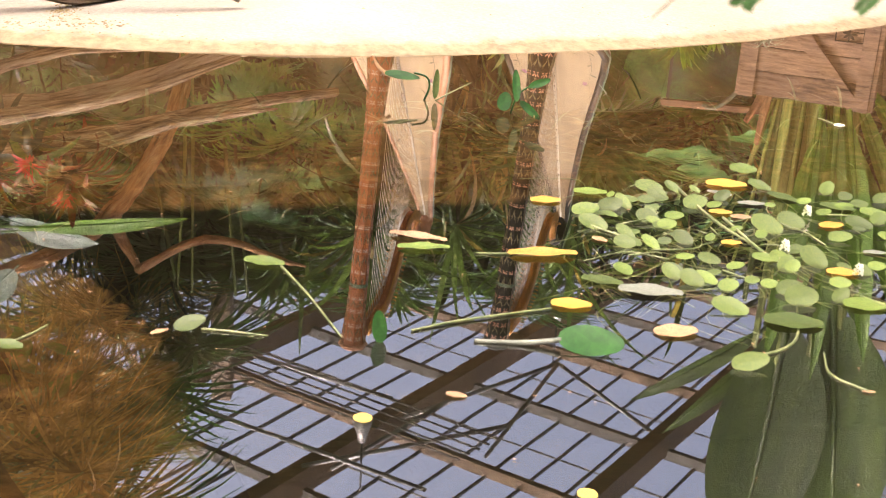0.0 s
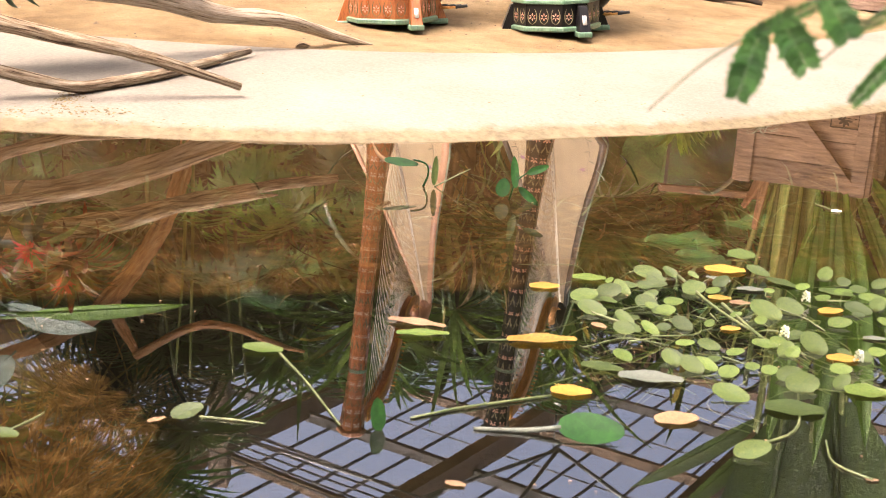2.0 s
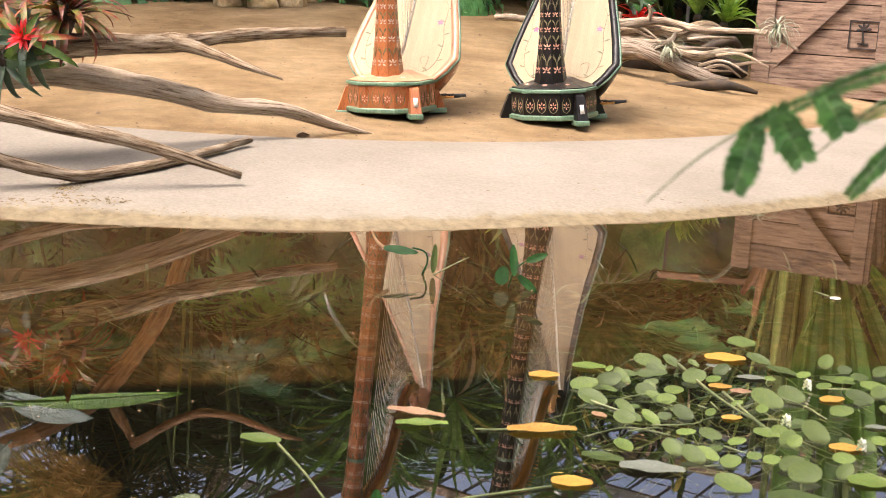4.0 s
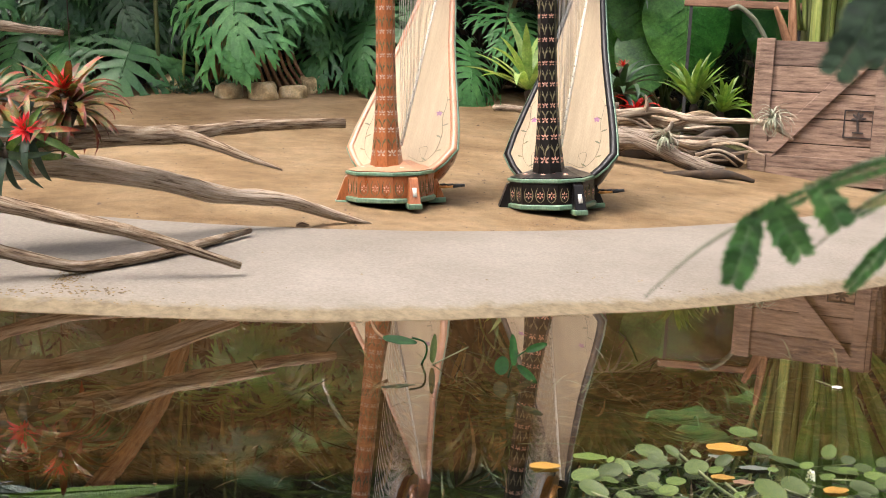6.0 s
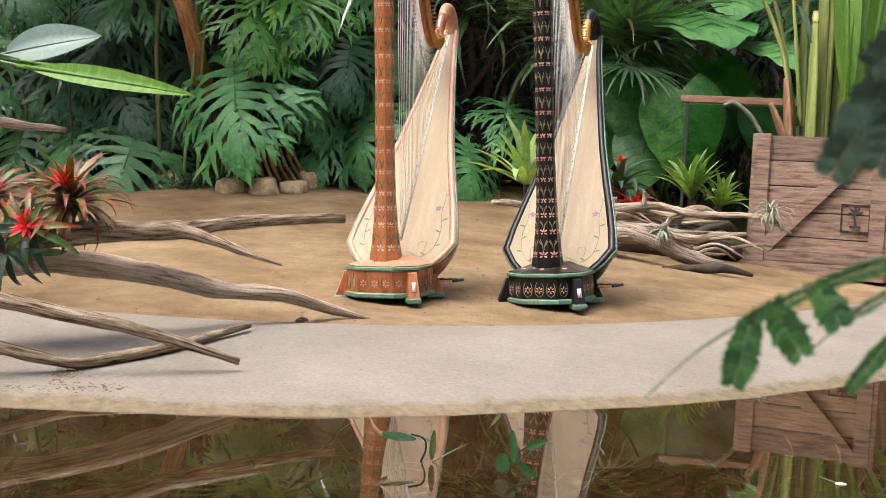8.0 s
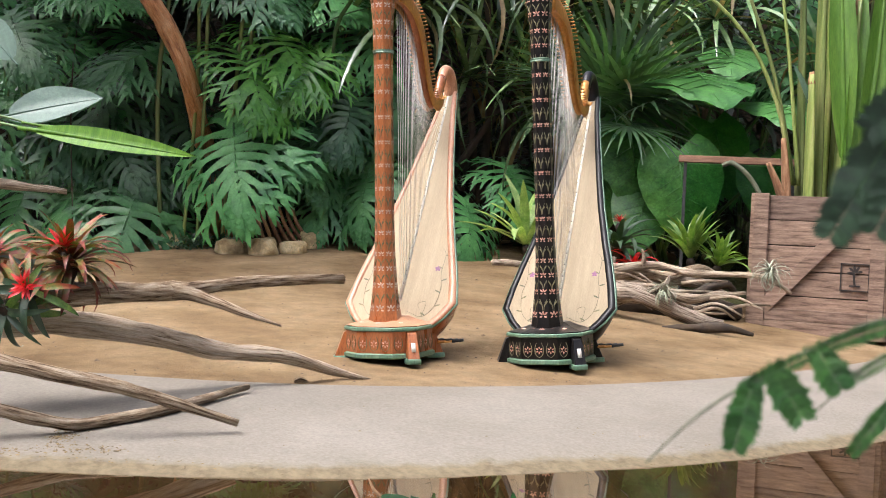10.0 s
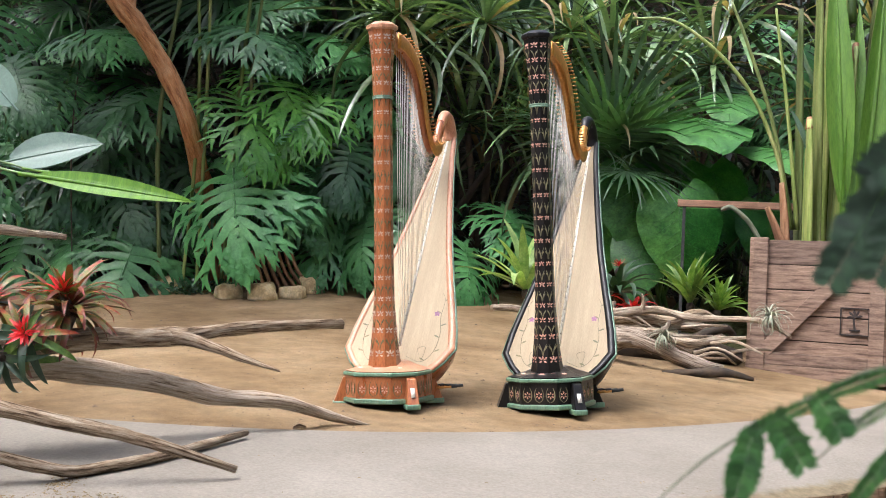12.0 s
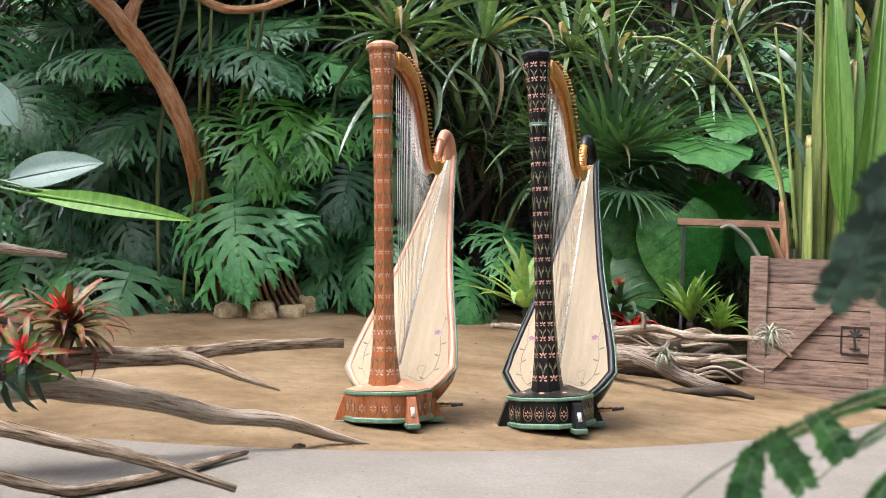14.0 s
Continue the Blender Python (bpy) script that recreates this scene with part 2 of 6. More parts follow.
def bank_material():
    """Cream cement: hairline mottling, ochre algae in a band along the waterline, a few dark stains."""
    m = material("cream_cement", [(0.25, (0.178, 0.155, 0.125)), (0.5, (0.217, 0.191, 0.157)), (0.78, (0.254, 0.226, 0.19))], 1.6, 70, 0.85, 0.15, vary=0.0, spec=0.15, blotchy=0.2)
    nt = m.node_tree
    b = nt.nodes["Principled BSDF"]
    old = b.inputs["Base Color"].links[0].from_socket
    co = nt.nodes.new("ShaderNodeTexCoord").outputs["Object"]
    sep = nt.nodes.new("ShaderNodeSeparateXYZ")
    nt.links.new(co, sep.inputs[0])
    ragged = nt.nodes.new("ShaderNodeMath")
    ragged.operation = "MULTIPLY_ADD"
    nt.links.new(noise_node(nt, co, 9, 5, 0.7), ragged.inputs[0])
    ragged.inputs[1].default_value = -0.035
    nt.links.new(sep.outputs[2], ragged.inputs[2])
    band = ramp_node(nt, ragged.outputs[0], [(0.0, (0.8, 0.8, 0.8)), (0.010, (0.0, 0.0, 0.0))])
    algae = ramp_node(nt, noise_node(nt, co, 22, 4, 0.7), [(0.35, (0.19, 0.145, 0.078)), (0.7, (0.09, 0.068, 0.032))])
    col = mix_rgb(nt, band, old, algae)
    fleck = ramp_node(nt, noise_node(nt, co, 3.1, 8, 0.75), [(0.70, (0, 0, 0)), (0.76, (0.7, 0.7, 0.7))])
    col = mix_rgb(nt, fleck, col, (0.26, 0.21, 0.12))
    silt = ramp_node(nt, sep.outputs[2], [(0.0, (1, 1, 1)), (0.004, (0, 0, 0))])
    low = nt.nodes.new("ShaderNodeMath")
    low.operation, low.inputs[1].default_value = "ADD", 0.004
    nt.links.new(sep.outputs[2], low.inputs[0])
    nt.links.new(low.outputs[0], silt.node.inputs[0])
    col = mix_rgb(nt, silt, col, ramp_node(nt, noise_node(nt, co, 9, 5, 0.7), [(0.35, (0.06, 0.035, 0.016)), (0.7, (0.15, 0.095, 0.045))]))
    nt.links.new(col, b.inputs["Base Color"])
    return m


M_BANK = bank_material()


# ---------- building helpers ----------
def part(name, bm, mat, parent=None, label="", smooth=True):
    """Links a bmesh as one mesh object under its thing."""
    me = bpy.data.meshes.new(name)
    if smooth:
        for fc in bm.faces:
            fc.smooth = True
    bm.to_mesh(me)
    bm.free()
    me.materials.append(mat)
    ob = new(name, me)
    ob.parent = parent
    if label:
        tagged(ob, label)
    return ob


def share(name, me, parent, m, label=""):
    """One more piece on a mesh that is already there."""
    ob = new(name, me)
    ob.parent, ob.matrix_local = parent, m
    if label:
        tagged(ob, label)
    return ob


def thing(name, m, label, category, group=""):
    e = new(name)
    e.empty_display_size = 0.1
    e.matrix_world = m
    return tagged(e, label, category, group)


def box(bm, sx, sy, sz, m=None, bevel=0.0):
    r = bmesh.ops.create_cube(bm, size=1.0, matrix=(m or Matrix()) @ Matrix.Diagonal((sx, sy, sz, 1)))
    if bevel:
        es = list({e for vt in r["verts"] for e in vt.link_edges})
        bmesh.ops.bevel(bm, geom=es, offset=bevel, segments=2, profile=0.5, affect="EDGES")
    return bm


def spline(pts, n):
    """n+1 places along a smooth line through pts."""
    P = [Vector(p) for p in pts]
    P = [2 * P[0] - P[1]] + P + [2 * P[-1] - P[-2]]
    out, segs = [], len(P) - 3
    for i in range(n + 1):
        u = i / n * segs
        k = min(int(u), segs - 1)
        t = u - k
        a, b, c, d = P[k:k + 4]
        out.append(0.5 * ((2 * b) + (c - a) * t + (2 * a - 5 * b + 4 * c - d) * t * t + (3 * b - a - 3 * c + d) * t ** 3))
    return out


def tube(bm, pts, radii, sides=8, n=0, rough=0.0, flat=1.0):
    """A tapering round bar along pts; rough: knobbly by that share of its radius."""
    line = spline(pts, n) if n else [Vector(p) for p in pts]
    uv = bm.loops.layers.uv.verify()
    rings, side, far = [], None, [0.0]
    for a, b in zip(line, line[1:]):
        far.append(far[-1] + (b - a).length)
    girth, start = 2 * math.pi * max(radii), rand(0, 50)
    for i, p in enumerate(line):
        t = (line[min(i + 1, len(line) - 1)] - line[max(i - 1, 0)]).normalized()
        ref = Vector((0, 0, 1)) if abs(t.z) < 0.9 else Vector((1, 0, 0))
        side = t.cross(ref).normalized() if side is None else (side - t * side.dot(t)).normalized()
        up = side.cross(t)
        u = i / (len(line) - 1) * (len(radii) - 1)
        k = min(int(u), len(radii) - 2)
        r = radii[k] + (radii[k + 1] - radii[k]) * (u - k)
        ring = []
        for s in range(sides):
            a = 2 * math.pi * s / sides
            w = r * (1 + rough * noise.noise((p * 6 + side * math.cos(a) * 0.9 + up * math.sin(a) * 0.9) * 1.7)) if rough else r
            ring.append(bm.verts.new(p + side * math.cos(a) * w + up * math.sin(a) * w * flat))
        rings.append(ring)
    for i, (a, b) in enumerate(zip(rings, rings[1:])):
        for s in range(sides):
            fc = bm.faces.new((a[s], a[(s + 1) % sides], b[(s + 1) % sides], b[s]))
            for lp, (k, w) in zip(fc.loops, ((i, s), (i, s + 1), (i + 1, s + 1), (i + 1, s))):
                lp[uv].uv = (start + far[k], girth * w / sides)
    bm.faces.new(rings[0][::-1]), bm.faces.new(rings[-1])
    return bm


def lathe(bm, profile, sides, m=None, turn=0.0):
    """A turned form from (radius, height) pairs."""
    m = m or Matrix()
    rings = [[bm.verts.new(m @ Vector((r * math.cos(2 * math.pi * (s + turn) / sides), r * math.sin(2 * math.pi * (s + turn) / sides), z))) for s in range(sides)] for r, z in profile]
    for a, b in zip(rings, rings[1:]):
        for s in range(sides):
            bm.faces.new((a[s], a[(s + 1) % sides], b[(s + 1) % sides], b[s]))
    bm.faces.new(rings[0][::-1]), bm.faces.new(rings[-1])
    return bm


def strap(bm, base, az, el, length, width, droop, segs=7, fold=0.25, tip=0.12, wmax=0.35, twist=0.0):
    """A long leaf: a creased ribbon that starts at el degrees and bends down by droop degrees on its way."""
    p, az = Vector(base), radians(az)
    side = Vector((-math.sin(az), math.cos(az), 0))
    prev = None
    for i in range(segs + 1):
        u = i / segs
        e = radians(el - droop * u ** 1.4)
        d = Vector((math.cos(az) * math.cos(e), math.sin(az) * math.cos(e), math.sin(e)))
        up = side.cross(d) * -1
        sd = Matrix.Rotation(radians(twist) * u, 3, d) @ side
        w = width * 0.5 * (0.55 + 0.45 * u / wmax if u < wmax else (1 - (1 - tip) * ((u - wmax) / (1 - wmax)) ** 1.7))
        if i == segs:
            w = width * 0.02
        row = [bm.verts.new(p + sd * w + up * w * fold), bm.verts.new(p), bm.verts.new(p - sd * w + up * w * fold)]
        if prev:
            bm.faces.new((prev[0], prev[1], row[1], row[0])), bm.faces.new((prev[1], prev[2], row[2], row[1]))
        prev = row
        p = p + d * (length / segs)
    return bm


def aim(at, tip, normal, size=1.0):
    """A pose at a place with its y axis along tip and its z axis near normal."""
    y = Vector(tip).normalized()
    x = y.cross(Vector(normal)).normalized()
    z = x.cross(y)
    return Matrix.Translation(at) @ Matrix((x, y, z)).transposed().to_4x4() @ Matrix.Diagonal((size, size, size, 1))


def rand(a, b):
    return random.uniform(a, b)


# ---------- ground, bank, pond ----------
def arc(d, k, limit=4.0):
    return k * d * d if abs(d) < limit else k * limit * limit + 2 * k * limit * (abs(d) - limit)


def shore_y(x):
    return 3.72 + arc(x + 1.2, 0.165)


def sand_y(x):
    return 5.2 + arc(x + 1.0, 0.2)


def ground_z(x, y):
    s = max(y - sand_y(x), 0.0)
    return 0.10 + 0.05 * s + 0.004 * s * s if s < 7 else 0.646 + 0.02 * (s - 7)


def sheet(name, cols, rows, place, mat, label):
    bm = bmesh.new()
    grid = [[bm.verts.new(place(c, r)) for c in cols] for r in rows]
    for a, b in zip(grid, grid[1:]):
        for i in range(len(cols) - 1):
            bm.faces.new((a[i], a[i + 1], b[i + 1], b[i]))
    return tagged(part(name, bm, mat), label, kind="structure")


XS = [-40, -25, -15, -10] + [-7 + 0.1 * i for i in range(141)] + [10, 15, 25, 40]


def sand_place(x, s):
    y = sand_y(x) + s
    bumps = 0.012 * noise.noise((x * 1.1, y * 1.1, 0)) + 0.006 * noise.noise((x * 4, y * 4, 3))
    return (x, y, ground_z(x, y) + bumps * min(1, s * 3 + 0.1))


sheet("ground", XS, [-0.06 + 0.1 * i for i in range(75)] + [8, 9, 11, 15, 25, 60, 200], sand_place, M_SAND, "pale ochre raked sand, damp and darker in patches")


def bank_place(x, u):
    lo, hi = shore_y(x), sand_y(x)
    if u < 0:
        return (x, lo + u * 0.45, u * 0.19)
    edge = 0.008 * noise.noise((x * 5, u * 9, 1)) + 0.006 * noise.noise((x * 1.3, u * 3, 7))
    return (x, lo + (hi - lo) * u, 0.098 * (1 - (1 - u) ** 2.0) + 0.012 * min(u * 12, 1) + edge * (1 - u))


sheet("bank", XS, [-1.0, -0.6, -0.3, -0.12, -0.05, 0, 0.012, 0.03, 0.06, 0.1, 0.16, 0.24, 0.34, 0.46, 0.6, 0.74, 0.88, 1.0], bank_place, M_BANK,
      "smooth cream cement bank with ochre algae at the waterline")


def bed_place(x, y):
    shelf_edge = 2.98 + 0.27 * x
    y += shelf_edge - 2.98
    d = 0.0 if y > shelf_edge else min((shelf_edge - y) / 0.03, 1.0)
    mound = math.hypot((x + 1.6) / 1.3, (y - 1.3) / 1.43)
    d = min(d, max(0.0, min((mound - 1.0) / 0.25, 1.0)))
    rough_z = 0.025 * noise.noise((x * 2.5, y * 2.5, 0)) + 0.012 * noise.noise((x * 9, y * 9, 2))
    # the mound dips just into the painted depth darkening and turns patchy
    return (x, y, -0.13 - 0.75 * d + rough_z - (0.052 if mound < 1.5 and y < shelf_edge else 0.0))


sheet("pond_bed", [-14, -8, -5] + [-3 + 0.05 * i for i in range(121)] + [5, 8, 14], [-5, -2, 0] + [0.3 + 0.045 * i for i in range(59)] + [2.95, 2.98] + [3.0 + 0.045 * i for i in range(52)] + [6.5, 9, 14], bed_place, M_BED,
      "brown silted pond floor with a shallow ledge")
water = sheet("water", [-14, -7, 0, 7, 14], [-5, 0, 5, 10, 16], lambda x, y: (x, y, 0.0), M_WATER, "still clear brown pond water mirroring the plants and roof")
water.visible_shadow = False
bm = bmesh.new()
box(bm, 60, 30, 0.4, pose(0, -20, -0.1))
tagged(part("pavement", bm, M_MASON, smooth=False), "pale cement path behind the pond", kind="structure")


# ---------- harps ----------
def lacquer(name, a, b, rough=0.3, coat=0.5, vary=0.0, stretch=(5, 5, 1)):
    return material(name, two(a, b), 5, 60, rough, 0.05, stretch=stretch, vary=vary, coat=coat)


M_BOARD = material("spruce_soundboard", two((0.385, 0.30, 0.19), (0.445, 0.352, 0.228)), 2, 60, 0.6, 0.03, stretch=(14, 1, 1), vary=0.02, spec=0.2, blotchy=0.3)
M_MAPLE = lacquer("orange_maple", (0.31, 0.095, 0.030), (0.45, 0.16, 0.055))
M_MAPLE2 = lacquer("pink_orange_trim", (0.44, 0.20, 0.10), (0.56, 0.28, 0.16), 0.4, 0.2)
M_EBONY = material("black_lacquer", two((0.007, 0.006, 0.006), (0.016, 0.013, 0.012)), 5, 60, 0.32, 0.05, stretch=(5, 5, 1), vary=0.0, spec=0.28)
M_GREEN = lacquer("sage_green_paint", (0.10, 0.19, 0.12), (0.17, 0.27, 0.18), 0.4, 0.3)
M_BRASS = material("brass_plate", two((0.50, 0.22, 0.045), (0.70, 0.36, 0.09)), 10, 80, 0.35, 0.05, metal=0.35, vary=0.0)
M_STRING = material("pale_gut_string", two((0.74, 0.70, 0.62), (0.86, 0.82, 0.74)), 30, 80, 0.4, 0.0)
M_WIRE = material("dark_wire_string", two((0.55, 0.53, 0.50), (0.70, 0.68, 0.64)), 30, 80, 0.35, 0.0)
M_PETALW = material("white_painted_petal", two((0.48, 0.36, 0.30), (0.66, 0.54, 0.48)), 60, 200, 0.5, 0.0, island=True)
M_PETALC = material("coral_painted_petal", two((0.55, 0.24, 0.17), (0.80, 0.50, 0.40)), 60, 200, 0.5, 0.0, island=True)
M_VINE = material("painted_vine", two((0.10, 0.10, 0.05), (0.20, 0.16, 0.07)), 40, 200, 0.5, 0.0, island=True)
M_VINED = material("painted_gold_vine", two((0.13, 0.12, 0.06), (0.28, 0.25, 0.14)), 40, 200, 0.5, 0.0, island=True)
M_VIOLET = material("violet_painted_bloom", two((0.20, 0.06, 0.16), (0.34, 0.14, 0.26)), 60, 200, 0.5, 0.0)
M_TAG = material("white_paper_tag", two((0.46, 0.45, 0.42), (0.58, 0.56, 0.53)), 40, 200, 0.6, 0.0)
M_INK = material("dark_print", two((0.05, 0.05, 0.05), (0.10, 0.09, 0.09)), 40, 200, 0.6, 0.0)
M_BLACK = material("black_rubber", two((0.012, 0.012, 0.012), (0.03, 0.03, 0.03)), 40, 100, 0.5, 0.0)

BOARD_A, BOARD_B = Vector((0, 0.115, 0.165)), Vector((0, 0.97, 1.385))
BOARD_T = (BOARD_B - BOARD_A).normalized()
BOARD_N = Vector((0, -BOARD_T.z, BOARD_T.y))
HALF = [(0.0, 0.195), (0.035, 0.245), (0.085, 0.29), (0.16, 0.272), (0.25, 0.242), (0.35, 0.205), (0.5, 0.155), (0.65, 0.115), (0.8, 0.078), (0.92, 0.052), (1.0, 0.04)]
NECK = [(0.0, 0.03, 1.775), (0.0, 0.19, 1.785), (0.0, 0.34, 1.745), (0.0, 0.44, 1.665), (0.0, 0.50, 1.555), (0.0, 0.545, 1.43), (0.0, 0.60, 1.335), (0.0, 0.67, 1.295), (0.0, 0.75, 1.325), (0.0, 0.82, 1.42), (0.0, 0.885, 1.492), (0.0, 0.95, 1.485), (0.0, 0.985, 1.42), (0.0, 0.985, 1.36)]
PLAN = [(-0.085, -0.14), (0.085, -0.14), (0.178, -0.05), (0.186, 0.13), (0.10, 0.23), (-0.10, 0.23), (-0.186, 0.13), (-0.178, -0.05)]


def board_at(s, x, out=0.0):
    return BOARD_A.lerp(BOARD_B, s) + Vector((x, 0, 0)) + BOARD_N * out


def plinth(bm, levels):
    """A stack of outlines of the base: (height, grow, share) each."""
    rings = [[bm.verts.new(((x * k + math.copysign(g, x)), ((y - 0.1) * k + 0.1 + math.copysign(g, y - 0.1)), z)) for x, y in PLAN] for z, g, k in levels]
    for a, b in zip(rings, rings[1:]):
        for i in range(8):
            bm.faces.new((a[i], a[(i + 1) % 8], b[(i + 1) % 8], b[i]))
    bm.faces.new(rings[0][::-1]), bm.faces.new(rings[-1])
    return bm


def petal(bm, m, l, w, h=0.0015):
    """One brush-stroke: a low almond-shaped bump."""
    top = bm.verts.new(m @ Vector((0, l * 0.5, h)))
    rim = [bm.verts.new(m @ Vector((math.sin(a) * w * 0.5 * (1.0 if 0 < i < 6 else 0.6), l * 0.5 - math.cos(a) * l * 0.5, 0.0003))) for i, a in enumerate([2 * math.pi * k / 7 for k in range(7)])]
    for i in range(7):
        bm.faces.new((rim[i], rim[(i + 1) % 7], top))


def on_face(p, n):
    return aim(p, (0, 0, 1), n)


def column_r(z):
    tab = [(0.19, 0.080), (0.26, 0.070), (0.36, 0.059), (0.5, 0.050), (0.7, 0.046), (1.0, 0.045), (1.46, 0.046), (1.62, 0.050), (1.80, 0.067)]
    for (a, ra), (b, rb) in zip(tab, tab[1:]):
        if z <= b:
            return ra + (rb - ra) * max(z - a, 0) / (b - a)
    return tab[-1][1]


def harp(m, label, wood, trim, bloom, vine, neck_mat):
    h = thing("harp", m, label, "harp", "concert harps on the sand")
    body_bm = bmesh.new()
    plinth(body_bm, [(0.045, -0.004, 1), (0.155, -0.004, 1)])
    base = part("base", body_bm, wood, h, smooth=False)
    bm = plinth(bmesh.new(), [(0.022, 0.006, 1), (0.028, 0.012, 1), (0.042, 0.012, 1), (0.048, 0.004, 1)])
    part("lower_moulding", bm, M_GREEN, base, "sage green moulding", smooth=False)
    bm = plinth(bmesh.new(), [(0.150, 0.004, 1), (0.155, 0.012, 1), (0.166, 0.012, 1), (0.170, 0.006, 1)])
    part("upper_moulding", bm, M_GREEN, base, "sage green moulding", smooth=False)
    bm = plinth(bmesh.new(), [(0.169, 0.0, 1), (0.174, -0.004, 1), (0.196, 0.0, 0.62), (0.212, 0.0, 0.42)])
    part("shoulder", bm, trim, base, smooth=False)
    for x, y, turn in ((-0.185, -0.03, -62), (0.165, -0.085, 32), (-0.15, 0.20, -130), (0.15, 0.20, 130)):
        bm = bmesh.new()
        f = pose(x, y, 0, 0, 0, turn)
        wedge = [(-0.022, 0.02, 0.15), (0.022, 0.02, 0.15), (0.022, -0.018, 0.14), (-0.022, -0.018, 0.14), (-0.028, 0.02, 0.02), (0.028, 0.02, 0.02), (0.028, -0.065, 0.02), (-0.028, -0.065, 0.02)]
        vs = [bm.verts.new(f @ Vector(p)) for p in wedge]
        for q in ((0, 1, 2, 3), (7, 6, 5, 4), (3, 2, 6, 7), (1, 0, 4, 5), (0, 3, 7, 4), (2, 1, 5, 6)):
            bm.faces.new([vs[i] for i in q])
        bmesh.ops.bevel(bm, geom=list(bm.edges), offset=0.003, segments=1, affect="EDGES")
        foot = part("foot", bm, wood, h, smooth=False)
        bm = bmesh.new()
        box(bm, 0.066, 0.095, 0.026, f @ pose(0, -0.022, 0.013), 0.005)
        part("foot_pad", bm, M_GREEN, foot, "sage green foot")
        if x > 0 and y < 0.1:
            bm = bmesh.new()
            box(bm, 0.020, 0.002, 0.045, f @ pose(0, -0.047, 0.078, -22))
            part("tag", bm, M_TAG, foot, "white paper tag")
    # octagonal column
    bm = lathe(bmesh.new(), [(column_r(z), z) for z in (0.19, 0.22, 0.26, 0.31, 0.36, 0.43, 0.5, 0.6, 0.7, 1.0, 1.3, 1.46, 1.54, 1.62, 1.7, 1.80)], 8, turn=0.5)
    column = part("column", bm, wood, h, smooth=False)
    bm = lathe(bmesh.new(), [(0.069, 1.798), (0.077, 1.806), (0.077, 1.820), (0.070, 1.826), (0.05, 1.838), (0.02, 1.842)], 8, turn=0.5)
    part("capital", bm, trim, column, smooth=False)
    bm = lathe(bmesh.new(), [(0.046, 1.466), (0.0515, 1.470), (0.049, 1.476), (0.0515, 1.482), (0.046, 1.486)], 8, turn=0.5)
    part("ring", bm, M_GREEN, column, "thin green ring", smooth=False)
    # painted sprays on the column faces
    bm, vb = bmesh.new(), bmesh.new()
    heights = [0.25, 0.36, 0.44, 0.51, 0.61, 0.71, 0.82, 0.93, 1.04, 1.16, 1.28, 1.40, 1.54, 1.61, 1.69, 1.76]
    for k, z in enumerate(heights):
        for face in range(8):
            a = 2 * math.pi * face / 8
            if math.sin(a) > 0.5:
                continue
            r = column_r(z) * math.cos(math.pi / 8) + 0.0008
            n = Vector((math.cos(a), math.sin(a), 0))
            fr = on_face(n * r + Vector((0, 0, z)), n)
            size = r / 0.05
            for ang, l in ((0, 0.016), (50, 0.02), (-50, 0.02), (115, 0.014), (-115, 0.014)):
                petal(bm, fr @ Matrix.Rotation(radians(ang), 4, "Z") @ Matrix.Translation((0, 0.003 * size, 0)), l * size * 0.88, 0.0074 * size)
            if k + 1 < len(heights):
                gap = heights[k + 1] - z
                for sx in (-1, 1):
                    line = []
                    for i in range(5):
                        u = i / 4
                        zz = z + gap * (0.22 + 0.5 * u)
                        rr = column_r(zz) * math.cos(math.pi / 8) + 0.0007
                        line.append(on_face(n * rr + Vector((0, 0, zz)), n) @ Vector((sx * rr * (0.04 + 0.28 * u * u), 0, 0)))
                    tube(vb, line, [0.001, 0.0026, 0.0008], 4)
                    zz = z + gap * 0.42
                    rr = column_r(zz) * math.cos(math.pi / 8) + 0.0008
                    petal(vb, on_face(n * rr + Vector((0, 0, zz)), n) @ Matrix.Translation((sx * rr * 0.05, 0, 0)) @ Matrix.Rotation(radians(-38 * sx), 4, "Z"), 0.024 * size, 0.007 * size)
    tagged(part("flower_painting", bm, bloom, column, "rows of small painted blossoms"), kind="stuff")
    tagged(part("stem_painting", vb, vine, column, "painted curling stems"), kind="stuff")
    # painted sprays on the base panels and shoulder
    bm, vb = bmesh.new(), bmesh.new()
    for i in (7, 0, 1, 2):
        (x0, y0), (x1, y1) = PLAN[i], PLAN[(i + 1) % 8]
        d = Vector((x1 - x0, y1 - y0, 0))
        n = Vector((d.y, -d.x, 0)).normalized()
        count = max(2, round(d.length / 0.06))
        for k in range(count):
            c = Vector((x0, y0, 0)) + d * ((k + 0.5) / count) + Vector((0, 0, 0.092))
            fr = on_face(c + n * 0.0068, n)
            for ang in range(0, 360, 60):
                petal(bm, fr @ Matrix.Rotation(radians(ang), 4, "Z") @ Matrix.Translation((0, 0.005, 0)), 0.013, 0.007)
            for sx in (-1, 1):
                tube(vb, [fr @ Vector((0, -0.035, 0.0005)), fr @ Vector((sx * 0.017, -0.02, 0.0005)), fr @ Vector((sx * 0.021, 0.01, 0.0005)), fr @ Vector((sx * 0.012, 0.036, 0.0005))], [0.001, 0.0026, 0.001], 4, 8)
    tagged(part("flower_painting", bm, bloom if wood is M_EBONY else M_PETALC, base), kind="stuff")
    tagged(part("stem_painting", vb, vine, base), kind="stuff")
    bm = bmesh.new()
